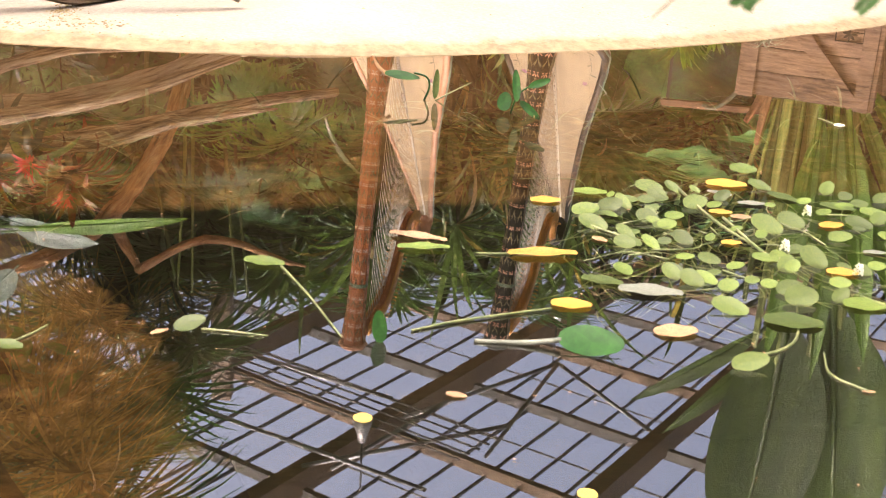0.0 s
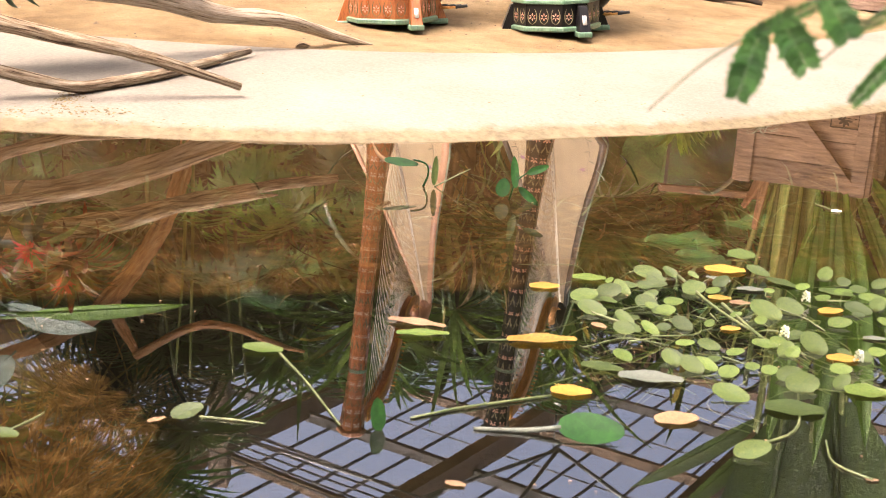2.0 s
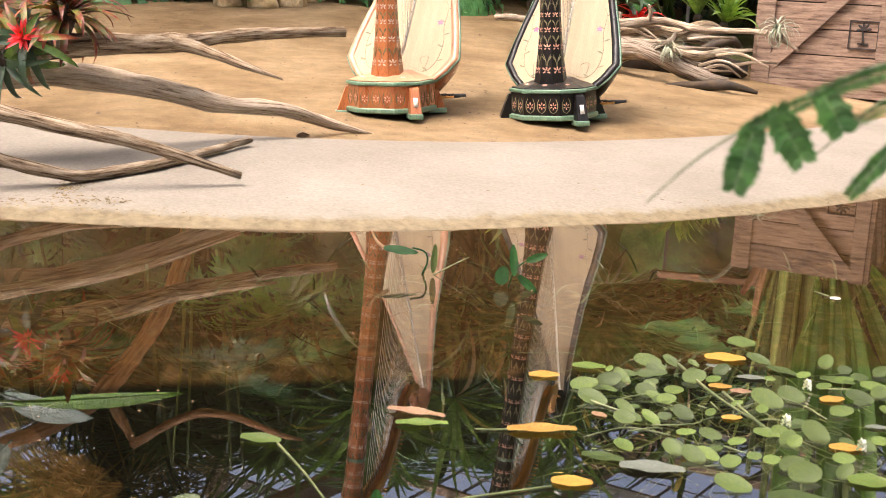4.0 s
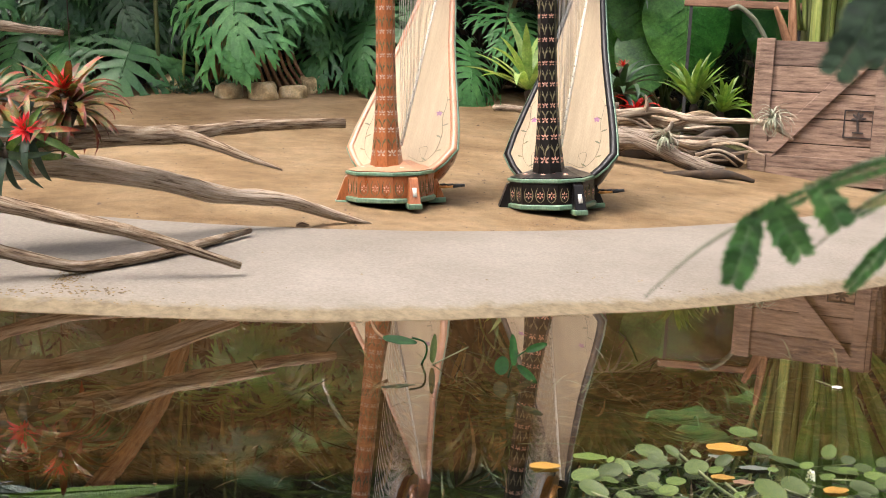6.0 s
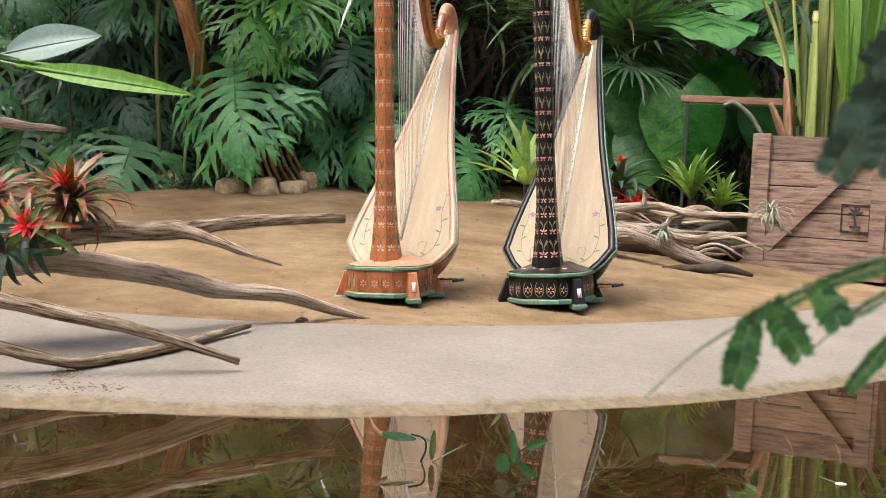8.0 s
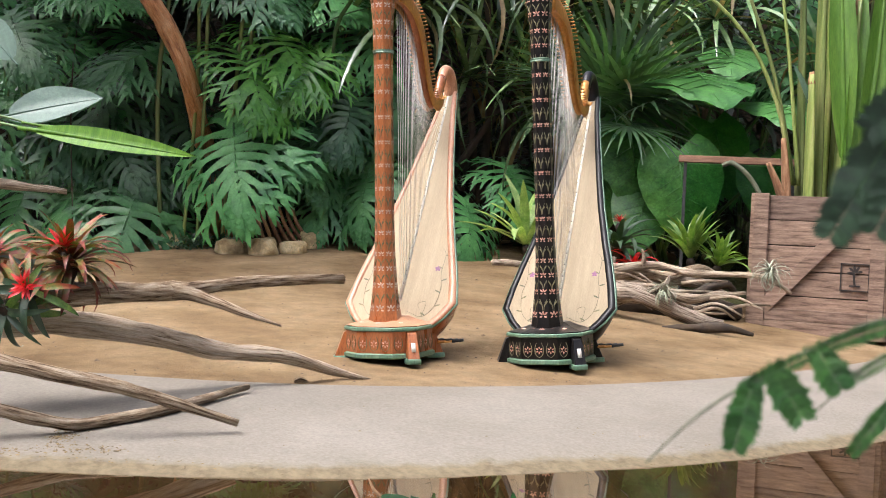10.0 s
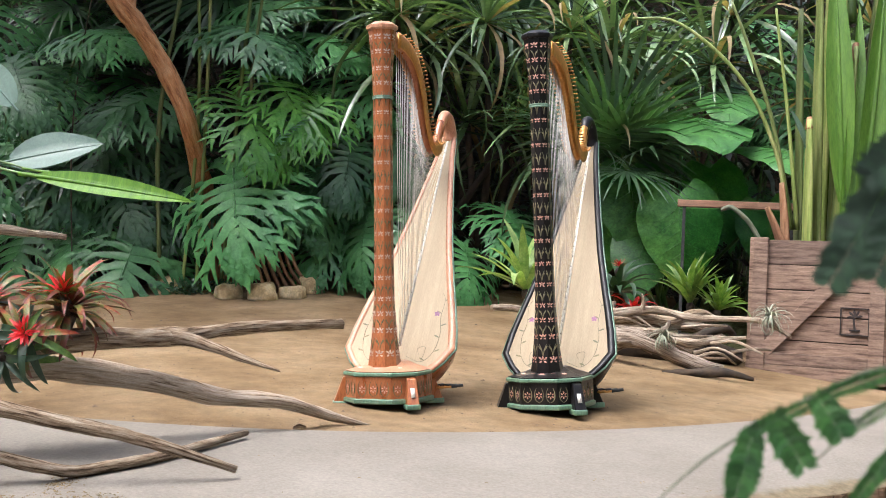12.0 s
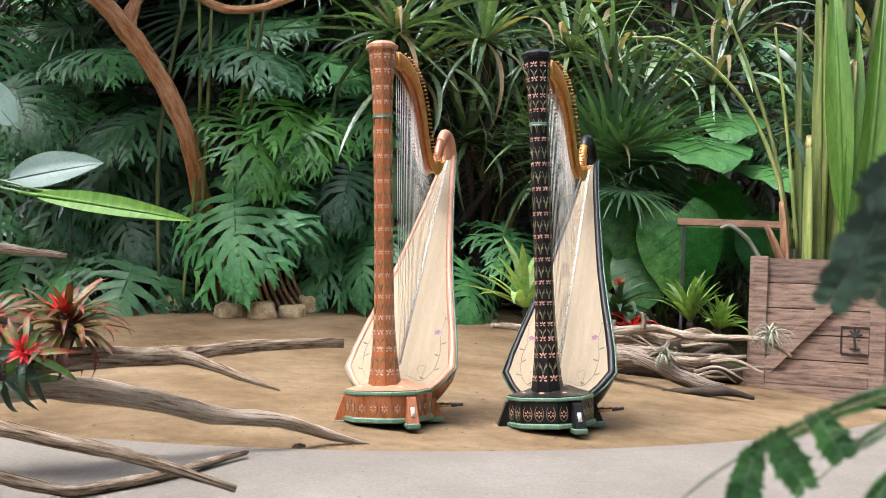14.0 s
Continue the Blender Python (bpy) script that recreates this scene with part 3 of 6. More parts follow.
    for x in (-0.10, -0.05, 0.0, 0.05, 0.10):
        fr = pose(x, -0.10 + abs(x) * 0.35, 0.1855, 24)
        for ang in (-70, -35, 0, 35, 70):
            petal(bm, fr @ Matrix.Rotation(radians(ang), 4, "Z"), 0.016, 0.006, 0.002)
    tagged(part("flower_painting", bm, bloom, base), kind="stuff")
    # sound box, board, edge bands
    bm = bmesh.new()
    rings = []
    for s, w in HALF:
        deep = 0.17 * (1 - s) + 0.055
        ring = [board_at(s, -w, 0), board_at(s, -w, -0.03)]
        ring += [board_at(s, -w * math.cos(a) * 0.95, -0.03 - deep * math.sin(a)) for a in (0.5, 1.05, 1.57, 2.09, 2.64)]
        ring += [board_at(s, w, -0.03), board_at(s, w, 0)]
        rings.append([bm.verts.new(p) for p in ring])
    for a, b in zip(rings, rings[1:]):
        for i in range(9):
            bm.faces.new((a[i], a[(i + 1) % 9], b[(i + 1) % 9], b[i]))
    bm.faces.new(rings[0][::-1]), bm.faces.new(rings[-1])
    soundbox = part("soundbox", bm, wood, h)
    bm = bmesh.new()
    edge = 0.034
    lo, hi = [], []
    for s, w in HALF:
        w2 = max(w - edge * (1.0 - 0.45 * s), w * 0.6)
        for row, out in ((lo, 0.0005), (hi, 0.004)):
            row.append([bm.verts.new(board_at(s, -w2, out)), bm.verts.new(board_at(s, w2, out))])
    for i in range(len(HALF) - 1):
        bm.faces.new((hi[i][0], hi[i][1], hi[i + 1][1], hi[i + 1][0]))
        for k in (0, 1):
            bm.faces.new((lo[i][k], hi[i][k], hi[i + 1][k], lo[i + 1][k]))
    soundboard = part("soundboard", bm, M_BOARD, h, "pale spruce soundboard", smooth=False)
    for sx in (-1, 1):
        bm = bmesh.new()
        prev = None
        for s, w in HALF:
            w2 = max(w - edge * (1.0 - 0.45 * s), w * 0.6) - 0.003
            row = [bm.verts.new(board_at(s, sx * w2, 0.003)), bm.verts.new(board_at(s, sx * w2, 0.007)), bm.verts.new(board_at(s, sx * (w - 0.004), 0.006)), bm.verts.new(board_at(s, sx * w, 0.0))]
            if prev:
                for k in range(3):
                    bm.faces.new((prev[k], prev[k + 1], row[k + 1], row[k]))
            prev = row
        part("edge_band", bm, trim, soundbox)
        bm = bmesh.new()
        tube(bm, [board_at(s, sx * (w + 0.002), -0.012) for s, w in HALF], [0.007, 0.007, 0.005, 0.003], 6)
        part("green_edge", bm, M_GREEN, soundbox, "thin green outer moulding")
    bm = bmesh.new()
    tube(bm, [board_at(0.09, 0, 0.004), board_at(0.98, 0, 0.004)], [0.009, 0.006], 4, flat=0.35)
    rib = part("string_rib", bm, M_STRING, soundboard, "white string rib")
    # vine painting on the board
    for sx in (-1, 1):
        bm, fb = bmesh.new(), bmesh.new()
        stem = spline([board_at(0.05, sx * 0.05, 0.0045), board_at(0.03, sx * 0.13, 0.0045), board_at(0.07, sx * 0.185, 0.0045), board_at(0.14, sx * 0.20, 0.0045), board_at(0.20, sx * 0.185, 0.0045), board_at(0.27, sx * 0.19, 0.0045), board_at(0.30, sx * 0.17, 0.0045)], 24)
        tube(bm, stem, [0.0008, 0.0014, 0.0008], 4)
        tube(bm, spline([stem[4], board_at(0.085, sx * 0.14, 0.0045), board_at(0.08, sx * 0.10, 0.0045), board_at(0.055, sx * 0.115, 0.0045)], 12), [0.0012, 0.0006], 4)
        board_frame = Matrix((Vector((1, 0, 0)), BOARD_T, BOARD_N)).transposed().to_4x4()
        for i in range(5, 23, 3):
            petal(bm, Matrix.Translation(stem[i]) @ board_frame @ Matrix.Rotation(radians(sx * (60 if i % 2 else -70)), 4, "Z"), 0.032, 0.010)
        for ang in range(0, 360, 72):
            petal(fb, Matrix.Translation(stem[17] + Vector((-sx * 0.022, 0, 0))) @ board_frame @ Matrix.Rotation(radians(ang), 4, "Z"), 0.017, 0.012)
        part("painted_vine", bm, M_VINE, soundboard)
        part("painted_bloom", fb, M_VIOLET, soundboard)
    # neck, brass plates, pins, strings
    bm = bmesh.new()
    line = spline(NECK, 60)
    tube(bm, line[:44], [0.030, 0.029, 0.027, 0.025, 0.023, 0.023, 0.025], 12, flat=1.3)
    neck = part("neck", bm, neck_mat, h)
    bm = bmesh.new()
    tube(bm, line[41:], [0.025, 0.028, 0.033, 0.037, 0.038], 12, flat=1.0)
    part("shoulder_crook", bm, trim, neck, "smooth rounded crook above the soundboard")
    bm = bmesh.new()
    tube(bm, [p + Vector((-0.030, 0, -0.010)) for p in line[3:39]], [0.005, 0.005, 0.004, 0.004], 8, flat=8.0)
    part("action_plate", bm, M_BRASS, neck, "brass action plate")
    bm = bmesh.new()
    tube(bm, [p + Vector((0.030, 0, -0.010)) for p in line[3:39]], [0.005, 0.005, 0.004, 0.004], 8, flat=8.0)
    part("action_plate", bm, M_BRASS, neck, "brass action plate")
    pin_bm = lathe(bmesh.new(), [(0.0025, 0.0), (0.0025, 0.020), (0.0045, 0.022), (0.0045, 0.030), (0.002, 0.032)], 6)
    pin = part("tuning_pin", pin_bm, M_BRASS, neck)
    pin.matrix_local = pose(0.03, line[4].y, line[4].z + 0.02, 0, 90, 0)
    total = 40
    for i in range(total):
        u = i / (total - 1)
        p = line[5 + int(u * 31)].lerp(line[6 + int(u * 31)], u * 31 - int(u * 31))
        if i:
            share("tuning_pin", pin.data, neck, pose(0.03, p.y, p.z + 0.02, 0, 90, 0))
        share("tuning_pin", pin.data, neck, pose(-0.03, p.y, p.z + 0.012, 0, -90, 0))
        foot_at = board_at(0.10 + 0.84 * u ** 0.9, 0, 0.006)
        top_at = Vector((-0.008, p.y, p.z - 0.015))
        bm = bmesh.new()
        r = 0.0014 - 0.0006 * u
        tube(bm, [foot_at, top_at], [r, r], 4)
        part("string", bm, M_WIRE if (u < 0.2 or i % 7 == 3) else M_STRING, h)
        if i % 2 == 0:
            bm = bmesh.new()
            tube(bm, [board_at(0.10 + 0.84 * u ** 0.9, 0.0, 0.006), board_at(0.10 + 0.84 * u ** 0.9, 0.0, 0.012)], [0.0022, 0.002], 6)
            part("eyelet", bm, M_INK, rib)
    # pedals at the back of the base
    for x in (-0.17, -0.14, -0.10, 0.10, 0.14, 0.17, 0.2):
        bm = bmesh.new()
        p0 = Vector((x, 0.20, 0.075))
        tube(bm, [p0, p0 + Vector((math.copysign(0.06, x), 0.02, 0.005))], [0.006, 0.006], 6)
        pedal = part("pedal", bm, M_BRASS, h, "brass pedal with black tip")
        bm = bmesh.new()
        tube(bm, [p0 + Vector((math.copysign(0.06, x), 0.02, 0.005)), p0 + Vector((math.copysign(0.115, x), 0.035, 0.012))], [0.009, 0.008], 6)
        part("pedal_tip", bm, M_BLACK, pedal)
    return h


harp(pose(-0.345, 6.06, ground_z(-0.345, 6.06) - 0.004) @ pose(0, 0, 0, 0, -3.2) @ pose(0, 0, 0, 0, 0, -18.5) @ Matrix.Scale(1.015, 4),
     "orange maple concert harp with painted blossoms, standing on sand", M_MAPLE, M_MAPLE2, M_PETALW, M_VINE, M_MAPLE)
harp(pose(0.46, 6.25, ground_z(0.46, 6.25) - 0.004) @ pose(0, 0, 0, 0, -4.3) @ pose(0, 0, 0, 0, 0, -20.5) @ Matrix.Scale(1.036, 4),
     "black lacquered concert harp with coral blossoms, standing on sand", M_EBONY, M_EBONY, M_PETALC, M_VINED, M_BRASS)


# ---------- branches on the bank ----------
def branch(label, pts, radii, side_pts=None, side_radii=None, mat=None, n=26, name="log", group="dead branches on the bank"):
    o = Vector(pts[0])
    th = thing(name, Matrix.Translation(o), label, "branch", group)
    bm = bmesh.new()
    tube(bm, [Vector(p) - o for p in pts], radii, 12, n, 0.35)
    part("stem", bm, mat or M_LOG, th)
    if side_pts:
        bm = bmesh.new()
        tube(bm, [Vector(p) - o for p in side_pts], side_radii, 10, 14, 0.35)
        part("side_branch", bm, mat or M_LOG, th)
    return th


branch("thick weathered grey log resting on the sand", [(-2.6, 3.9, 0.30), (-2.0, 4.15, 0.37), (-1.616, 4.4, 0.373), (-1.423, 4.55, 0.375), (-1.203, 4.75, 0.334), (-0.968, 5.0, 0.257), (-0.723, 5.2, 0.226), (-0.553, 5.4, 0.154), (-0.375, 5.5, 0.107)],
       [0.052, 0.050, 0.048, 0.045, 0.042, 0.036, 0.030, 0.022, 0.007], mat=M_LOGPALE)
branch("grey forked log with bromeliads growing on it", [(-2.3, 4.0, 0.40), (-1.8, 4.2, 0.47), (-1.544, 4.35, 0.478), (-1.382, 4.4, 0.493), (-1.236, 4.6, 0.496), (-1.105, 4.85, 0.495), (-0.965, 5.15, 0.517), (-0.775, 5.45, 0.531), (-0.54, 5.7, 0.542)],
       [0.05, 0.05, 0.046, 0.044, 0.042, 0.034, 0.028, 0.025, 0.022],
       [(-1.16, 4.78, 0.495), (-1.06, 4.82, 0.490), (-0.961, 4.8, 0.471), (-0.819, 4.75, 0.431), (-0.67, 4.7, 0.393)], [0.03, 0.026, 0.02, 0.015, 0.004])
branch("thin bare grey branch lying across the bank", [(-1.9, 3.7, 0.38), (-1.553, 3.95, 0.311), (-1.451, 3.97, 0.293), (-1.278, 4.0, 0.256), (-1.108, 4.05, 0.222), (-0.937, 4.12, 0.17), (-0.73, 4.2, 0.097)], [0.03, 0.026, 0.025, 0.024, 0.023, 0.019, 0.012])
branch("thin crooked grey branch lying on the bank", [(-1.8, 3.9, 0.22), (-1.542, 3.944, 0.17), (-1.454, 4.004, 0.13), (-1.276, 4.083, 0.085), (-1.147, 4.214, 0.09), (-1.006, 4.424, 0.105), (-0.819, 4.903, 0.13)], [0.025, 0.023, 0.022, 0.020, 0.02, 0.018, 0.012])
branch("short grey broken branch sticking out over the bank", [(-2.6, 5.3, 0.80), (-2.3, 5.4, 0.89), (-2.058, 5.5, 0.894), (-1.791, 5.6, 0.877)], [0.05, 0.03, 0.022, 0.014], mat=M_DRIFT)
th = thing("wood_chip", pose(-0.66, 5.28, ground_z(-0.66, 5.28) + 0.004, 0, 0, 20), "small brown wood chip on the bank edge", "wood chip")
bm = bmesh.new()
tube(bm, [(-0.025, 0, 0.006), (0, 0.004, 0.012), (0.03, 0, 0.008)], [0.006, 0.013, 0.005], 8, 6, 0.4)
part("chip", bm, M_LOG, th)
M_MOSSY = material("dry_moss", two((0.10, 0.07, 0.03), (0.20, 0.14, 0.06)), 40, 120, 0.95, 0.3, island=True, vary=0.4)
bm = bmesh.new()
for cx, cy, rx, ry, n in ((-1.27, 4.06, 0.03, 0.07, 150), (-1.17, 3.91, 0.07, 0.025, 90), (-1.45, 3.86, 0.1, 0.03, 90), (-0.9, 3.84, 0.2, 0.02, 30), (0.2, 4.3, 0.9, 0.3, 14), (0.9, 4.62, 0.3, 0.04, 20)):
    for i in range(n):
        x = cx + random.gauss(0, rx)
        y = max(cy + random.gauss(0, ry), shore_y(x) + 0.02)
        u = (y - shore_y(x)) / (sand_y(x) - shore_y(x))
        z, r = bank_place(x, u)[2], rand(0.002, 0.007)
        vs = [bm.verts.new((x + r * k * rand(0.6, 1.6), y + r * l * rand(0.6, 1.6), z + 0.0015 - 0.001 * abs(k + l))) for k, l in ((1, 0), (0, 1), (-1, 0), (0, -1))]
        top = bm.verts.new((x, y, z + 0.003))
        for k in range(4):
            bm.faces.new((vs[k], vs[(k + 1) % 4], top))
tagged(part("moss", bm, M_MOSSY, label="small dark moss flecks on the cement bank"), category="moss", kind="stuff")


# ---------- timber crate with stems ----------
def crate(m):
    c = thing("crate", m, "weathered brown timber planter crate with a diagonal brace", "crate")
    W, D, Ht = 0.93, 0.85, 1.02
    for side in range(4):
        w = W if side % 2 == 0 else D
        off = (D if side % 2 == 0 else W) / 2
        f = pose(0, 0, 0, 0, 0, 90 * side) @ pose(0, -off, 0)
        z = 0.10
        for k in range(5):
            bm = bmesh.new()
            hgt = 0.182
            box(bm, w - 0.06, 0.022, hgt - 0.007, f @ pose(rand(-0.002, 0.002), 0.016 + rand(0, 0.003), z + hgt / 2, 0, rand(-0.25, 0.25)), 0.003)
            part("plank", bm, M_CRATE, c, smooth=False)
            z += hgt
        for sx in (-1, 1):
            bm = bmesh.new()
            box(bm, 0.105, 0.034, Ht - 0.06, f @ pose(sx * (w / 2 - 0.053), -0.014, Ht / 2 + 0.03), 0.004)
            part("post", bm, M_CRATE, c, smooth=False)
        bm = bmesh.new()
        box(bm, w - 0.215, 0.028, 0.085, f @ pose(0, -0.011, 0.145), 0.004)
        part("rail", bm, M_CRATE, c, smooth=False)
        bm = bmesh.new()
        box(bm, w + 0.02, 0.04, 0.10, f @ pose(0, -0.004, 0.05), 0.004)
        part("base_board", bm, M_CRATE, c, smooth=False)
        bm = bmesh.new()
        l = math.hypot(w - 0.22, 0.80)
        box(bm, l, 0.03, 0.10, f @ pose(0, -0.018, 0.59, 0, -math.degrees(math.atan2(0.80, w - 0.19)), 0), 0.004)
        part("diagonal_brace", bm, M_CRATE, c, smooth=False)
    bm = bmesh.new()
    box(bm, W - 0.08, D - 0.08, 0.85, pose(0, 0, 0.48))
    part("soil", bm, M_SOIL, c, "dark soil", smooth=False)
    # a branded square with a small tree on the front
    fr = pose(0.26, -D / 2 - 0.0005, 0.44, 90) @ pose(0, 0, 0.0)
    bm = bmesh.new()
    for x, y, sx, sy in ((0, 0.095, 0.2, 0.008), (0, -0.095, 0.2, 0.008), (-0.096, 0, 0.008, 0.19), (0.096, 0, 0.008, 0.19), (0, -0.06, 0.075, 0.012)):
        box(bm, sx, sy, 0.012, fr @ pose(x, y, 0.0))
    box(bm, 0.014, 0.11, 0.012, fr @ pose(-0.004, -0.01, 0.0, 0, 0, 6))
    for a in (10, 55, 95, 140, 185):
        petal(bm, fr @ pose(0.0, 0.035, 0.006) @ Matrix.Rotation(radians(a - 90), 4, "Z"), 0.055, 0.02, 0.003)
    part("stamp", bm, M_STAMP, c, "black branded square with a tree", smooth=False)
    return c


CRATE_M = pose(2.73, 9.38, ground_z(2.5, 9.1) - 0.03, 0, 0, -25)
crate(CRATE_M)


# ---------- leaf meshes, shared by the pieces ----------
def finish(name, bm, mat):
    for fc in bm.faces:
        fc.smooth = True
    me = bpy.data.meshes.new(name)
    bm.to_mesh(me)
    bm.free()
    me.materials.append(mat)
    return me


def split_leaf(seed, mat, fine=1.0):
    """A deeply cut broad leaf: fingers with side toes along a midrib, the blade drooping from its stalk."""
    rng = random.Random(seed)
    bm = bmesh.new()

    def lift(x, y, c):
        r = math.hypot(x, y - 0.1)
        return Vector((x, y, -0.30 * r * r - 0.05 * abs(x) + c))

    def finger(x0, y0, ang, length, w0, curl):
        segs, prev, x, y, a = 6, None, x0, y0, ang
        for i in range(segs + 1):
            u = i / segs
            w = w0 * (1.1, 1.1, 0.8, 0.58, 0.58, 0.42, 0.02)[i]
            nx, ny = math.cos(a), -math.sin(a)
            row = [bm.verts.new(lift(x + nx * w * k, y + ny * w * k, 0.012 * abs(k) * w / 0.05 - 0.05 * u * u)) for k in (-1, 0, 1)]
            if prev:
                bm.faces.new((prev[0], prev[1], row[1], row[0])), bm.faces.new((prev[1], prev[2], row[2], row[1]))
            prev = row
            x, y = x + math.sin(a) * length / segs, y + math.cos(a) * length / segs
            a += curl / segs
        return x, y

    count = 11
    for sx in (-1, 1):
        for k in range(count):
            u = k / (count - 1)
            y0 = -0.08 + 0.84 * u
            ang = radians(162 - 138 * u ** 0.72 + rng.uniform(-9, 9))
            length = (0.42 + 0.26 * math.sin(math.pi * min(u * 0.9 + 0.12, 1))) * (1 - 0.35 * u ** 3) * rng.uniform(0.8, 1.15)
            w0 = 0.043 * fine * rng.uniform(0.85, 1.1)
            bend = radians(rng.uniform(8, 34))
            finger(0.0, y0, sx * ang, length, w0, -sx * bend)
            for f, turn in ((0.40, 36), (0.50, -34), (0.62, 38), (0.72, -34), (0.84, 30)):
                f += rng.uniform(-0.05, 0.05)
                a = ang - bend * f * 0.5
                finger(sx * math.sin(a) * length * f, y0 + math.cos(a) * length * f, sx * (ang - bend * f - radians(turn + rng.uniform(-8, 8))), length * (0.50 - 0.36 * f) * rng.uniform(0.8, 1.25), 0.029 * fine, -sx * rng.uniform(-0.3, 0.5))
    finger(0, 0.72, 0.0, 0.36, 0.06, 0)
    tube(bm, [lift(0, -0.05, 0.012), lift(0, 0.4, 0.010), lift(0, 0.95, 0.006)], [0.013, 0.009, 0.003], 4)
    return finish("leaf", bm, mat)


def broad_leaf(seed, mat, wide=0.8, ruffle=0.03):
    """A heart-shaped leaf with veins standing in shallow pleats."""
    rng = random.Random(seed)
    bm = bmesh.new()
    n, m = 22, 9
    rows = []
    for i in range(n + 1):
        u = i / n
        y = -0.28 + 1.28 * u
        w = wide * 0.5 * (math.sin(math.pi * min(1, (u + 0.06) / 1.08) ** 0.72) ** 0.75) * (1 if u < 0.97 else 0.4)
        row = []
        for j in range(-m, m + 1):
            k = j / m
            x = k * w
            notch = max(0, 0.22 - abs(x)) * 1.0 if u < 0.22 else 0
            pleat = 0.006 * math.cos((y * 6 - abs(k) * 3.0) * math.pi * 1.5)
            z = -0.28 * y * y * (1 if y > 0 else 0.6) - 0.16 * x * x * 2 + pleat + ruffle * abs(k) ** 3 * math.sin(y * 21 + k * 5 + seed)
            row.append(bm.verts.new((x, y + notch * (1 - u / 0.22) * 0.9 + rng.uniform(-1, 1) * 0.008 * (abs(k) > 0.98), z)))
        rows.append(row)
    for a, b in zip(rows, rows[1:]):
        for j in range(2 * m):
            bm.faces.new((a[j], a[j + 1], b[j + 1], b[j]))
    tube(bm, [(0, 0, 0.014), (0, 0.35, -0.02), (0, 0.9, -0.215)], [0.012, 0.009, 0.003], 4)
    for k in range(1, 6):
        for sx in (-1, 1):
            y0 = 0.08 * k * 1.6 - 0.05
            tube(bm, [(0, y0, 0.010 - 0.28 * y0 * max(y0, 0)), (sx * wide * 0.2, y0 + 0.11, 0.004 - 0.28 * (y0 + 0.11) ** 2 - 0.32 * (wide * 0.2) ** 2), (sx * wide * 0.36, y0 + 0.18, -0.002 - 0.28 * (y0 + 0.18) ** 2 - 0.32 * (wide * 0.36) ** 2)], [0.006, 0.004, 0.001], 4)
    return finish("leaf", bm, mat)


def strap_mesh(mat, width, droop, fold=0.3, segs=8, twist=0.0, wmax=0.3):
    """A strap leaf one metre long that starts level along x and bends down."""
    return finish("leaf", strap(bmesh.new(), (0, 0, 0), 0, 0, 1.0, width, droop, segs, fold, 0.12, wmax, twist), mat)


def fan_mesh(seed, mat, count=34, spread=300, width=0.030, split=0.35):
    """A palm fan one metre in radius, its ribs joined near the stalk and drooping at the tips."""
    rng = random.Random(seed)
    bm = bmesh.new()
    for i in range(count):
        a = radians(-spread / 2 + spread * i / (count - 1) + rng.uniform(-2, 2))
        l = 1.0 * (0.78 + 0.22 * math.cos(a * 0.5)) * rng.uniform(0.92, 1.05)
        prev, hang = None, rng.uniform(0.10, 0.30)
        for k in range(6):
            u = k / 5
            r = 0.03 + l * u
            w = (math.radians(spread / count) * r * 0.52 if u < split else math.radians(spread / count) * l * split * 0.55 * (1 - (u - split) / (1.02 - split)) ** 0.7)
            c = Vector((math.sin(a) * r, math.cos(a) * r, -hang * u ** 3 * l))
            sd = Vector((math.cos(a), -math.sin(a), 0))
            row = [bm.verts.new(c - sd * w + Vector((0, 0, w * 0.35))), bm.verts.new(c), bm.verts.new(c + sd * w + Vector((0, 0, w * 0.35)))]
            if prev:
                bm.faces.new((prev[0], prev[1], row[1], row[0])), bm.faces.new((prev[1], prev[2], row[2], row[1]))
            prev = row
    return finish("fan", bm, mat)


SPLIT = [split_leaf(s, M_PHIL) for s in (1, 2, 3)]
SPLIT_BRIGHT = split_leaf(5, M_PHILB, 0.85)
BROAD = [broad_leaf(1, M_TARO, 0.9, 0.012), broad_leaf(2, M_TARO, 1.0, 0.018)]
STRAPS = [strap_mesh(M_STRAP, 0.052, d, 0.3, 8, t) for d, t in ((15, 10), (35, -30), (60, 25), (105, 40))]
STRAPS += STRAPS + [strap_mesh(M_FANDRY, 0.045, 110, 0.3, 8, 30)]
FANS = [fan_mesh(s, M_FAN) for s in (1, 2, 3)]
FANS_DRY = [fan_mesh(s, M_FANDRY, 22, 300, 0.03, 0.12) for s in (5, 6)]


def stalk(parent, a, b, r, sag=0.12, mat=None, name="stalk"):
    bm = bmesh.new()
    a, b = Vector(a), Vector(b)
    tube(bm, [a, a.lerp(b, 0.5) + Vector((0, 0, sag * (b - a).length)), b], [r * 1.3, r, r * 0.8], 6, 8)
    return part(name, bm, mat or M_STEM, parent)


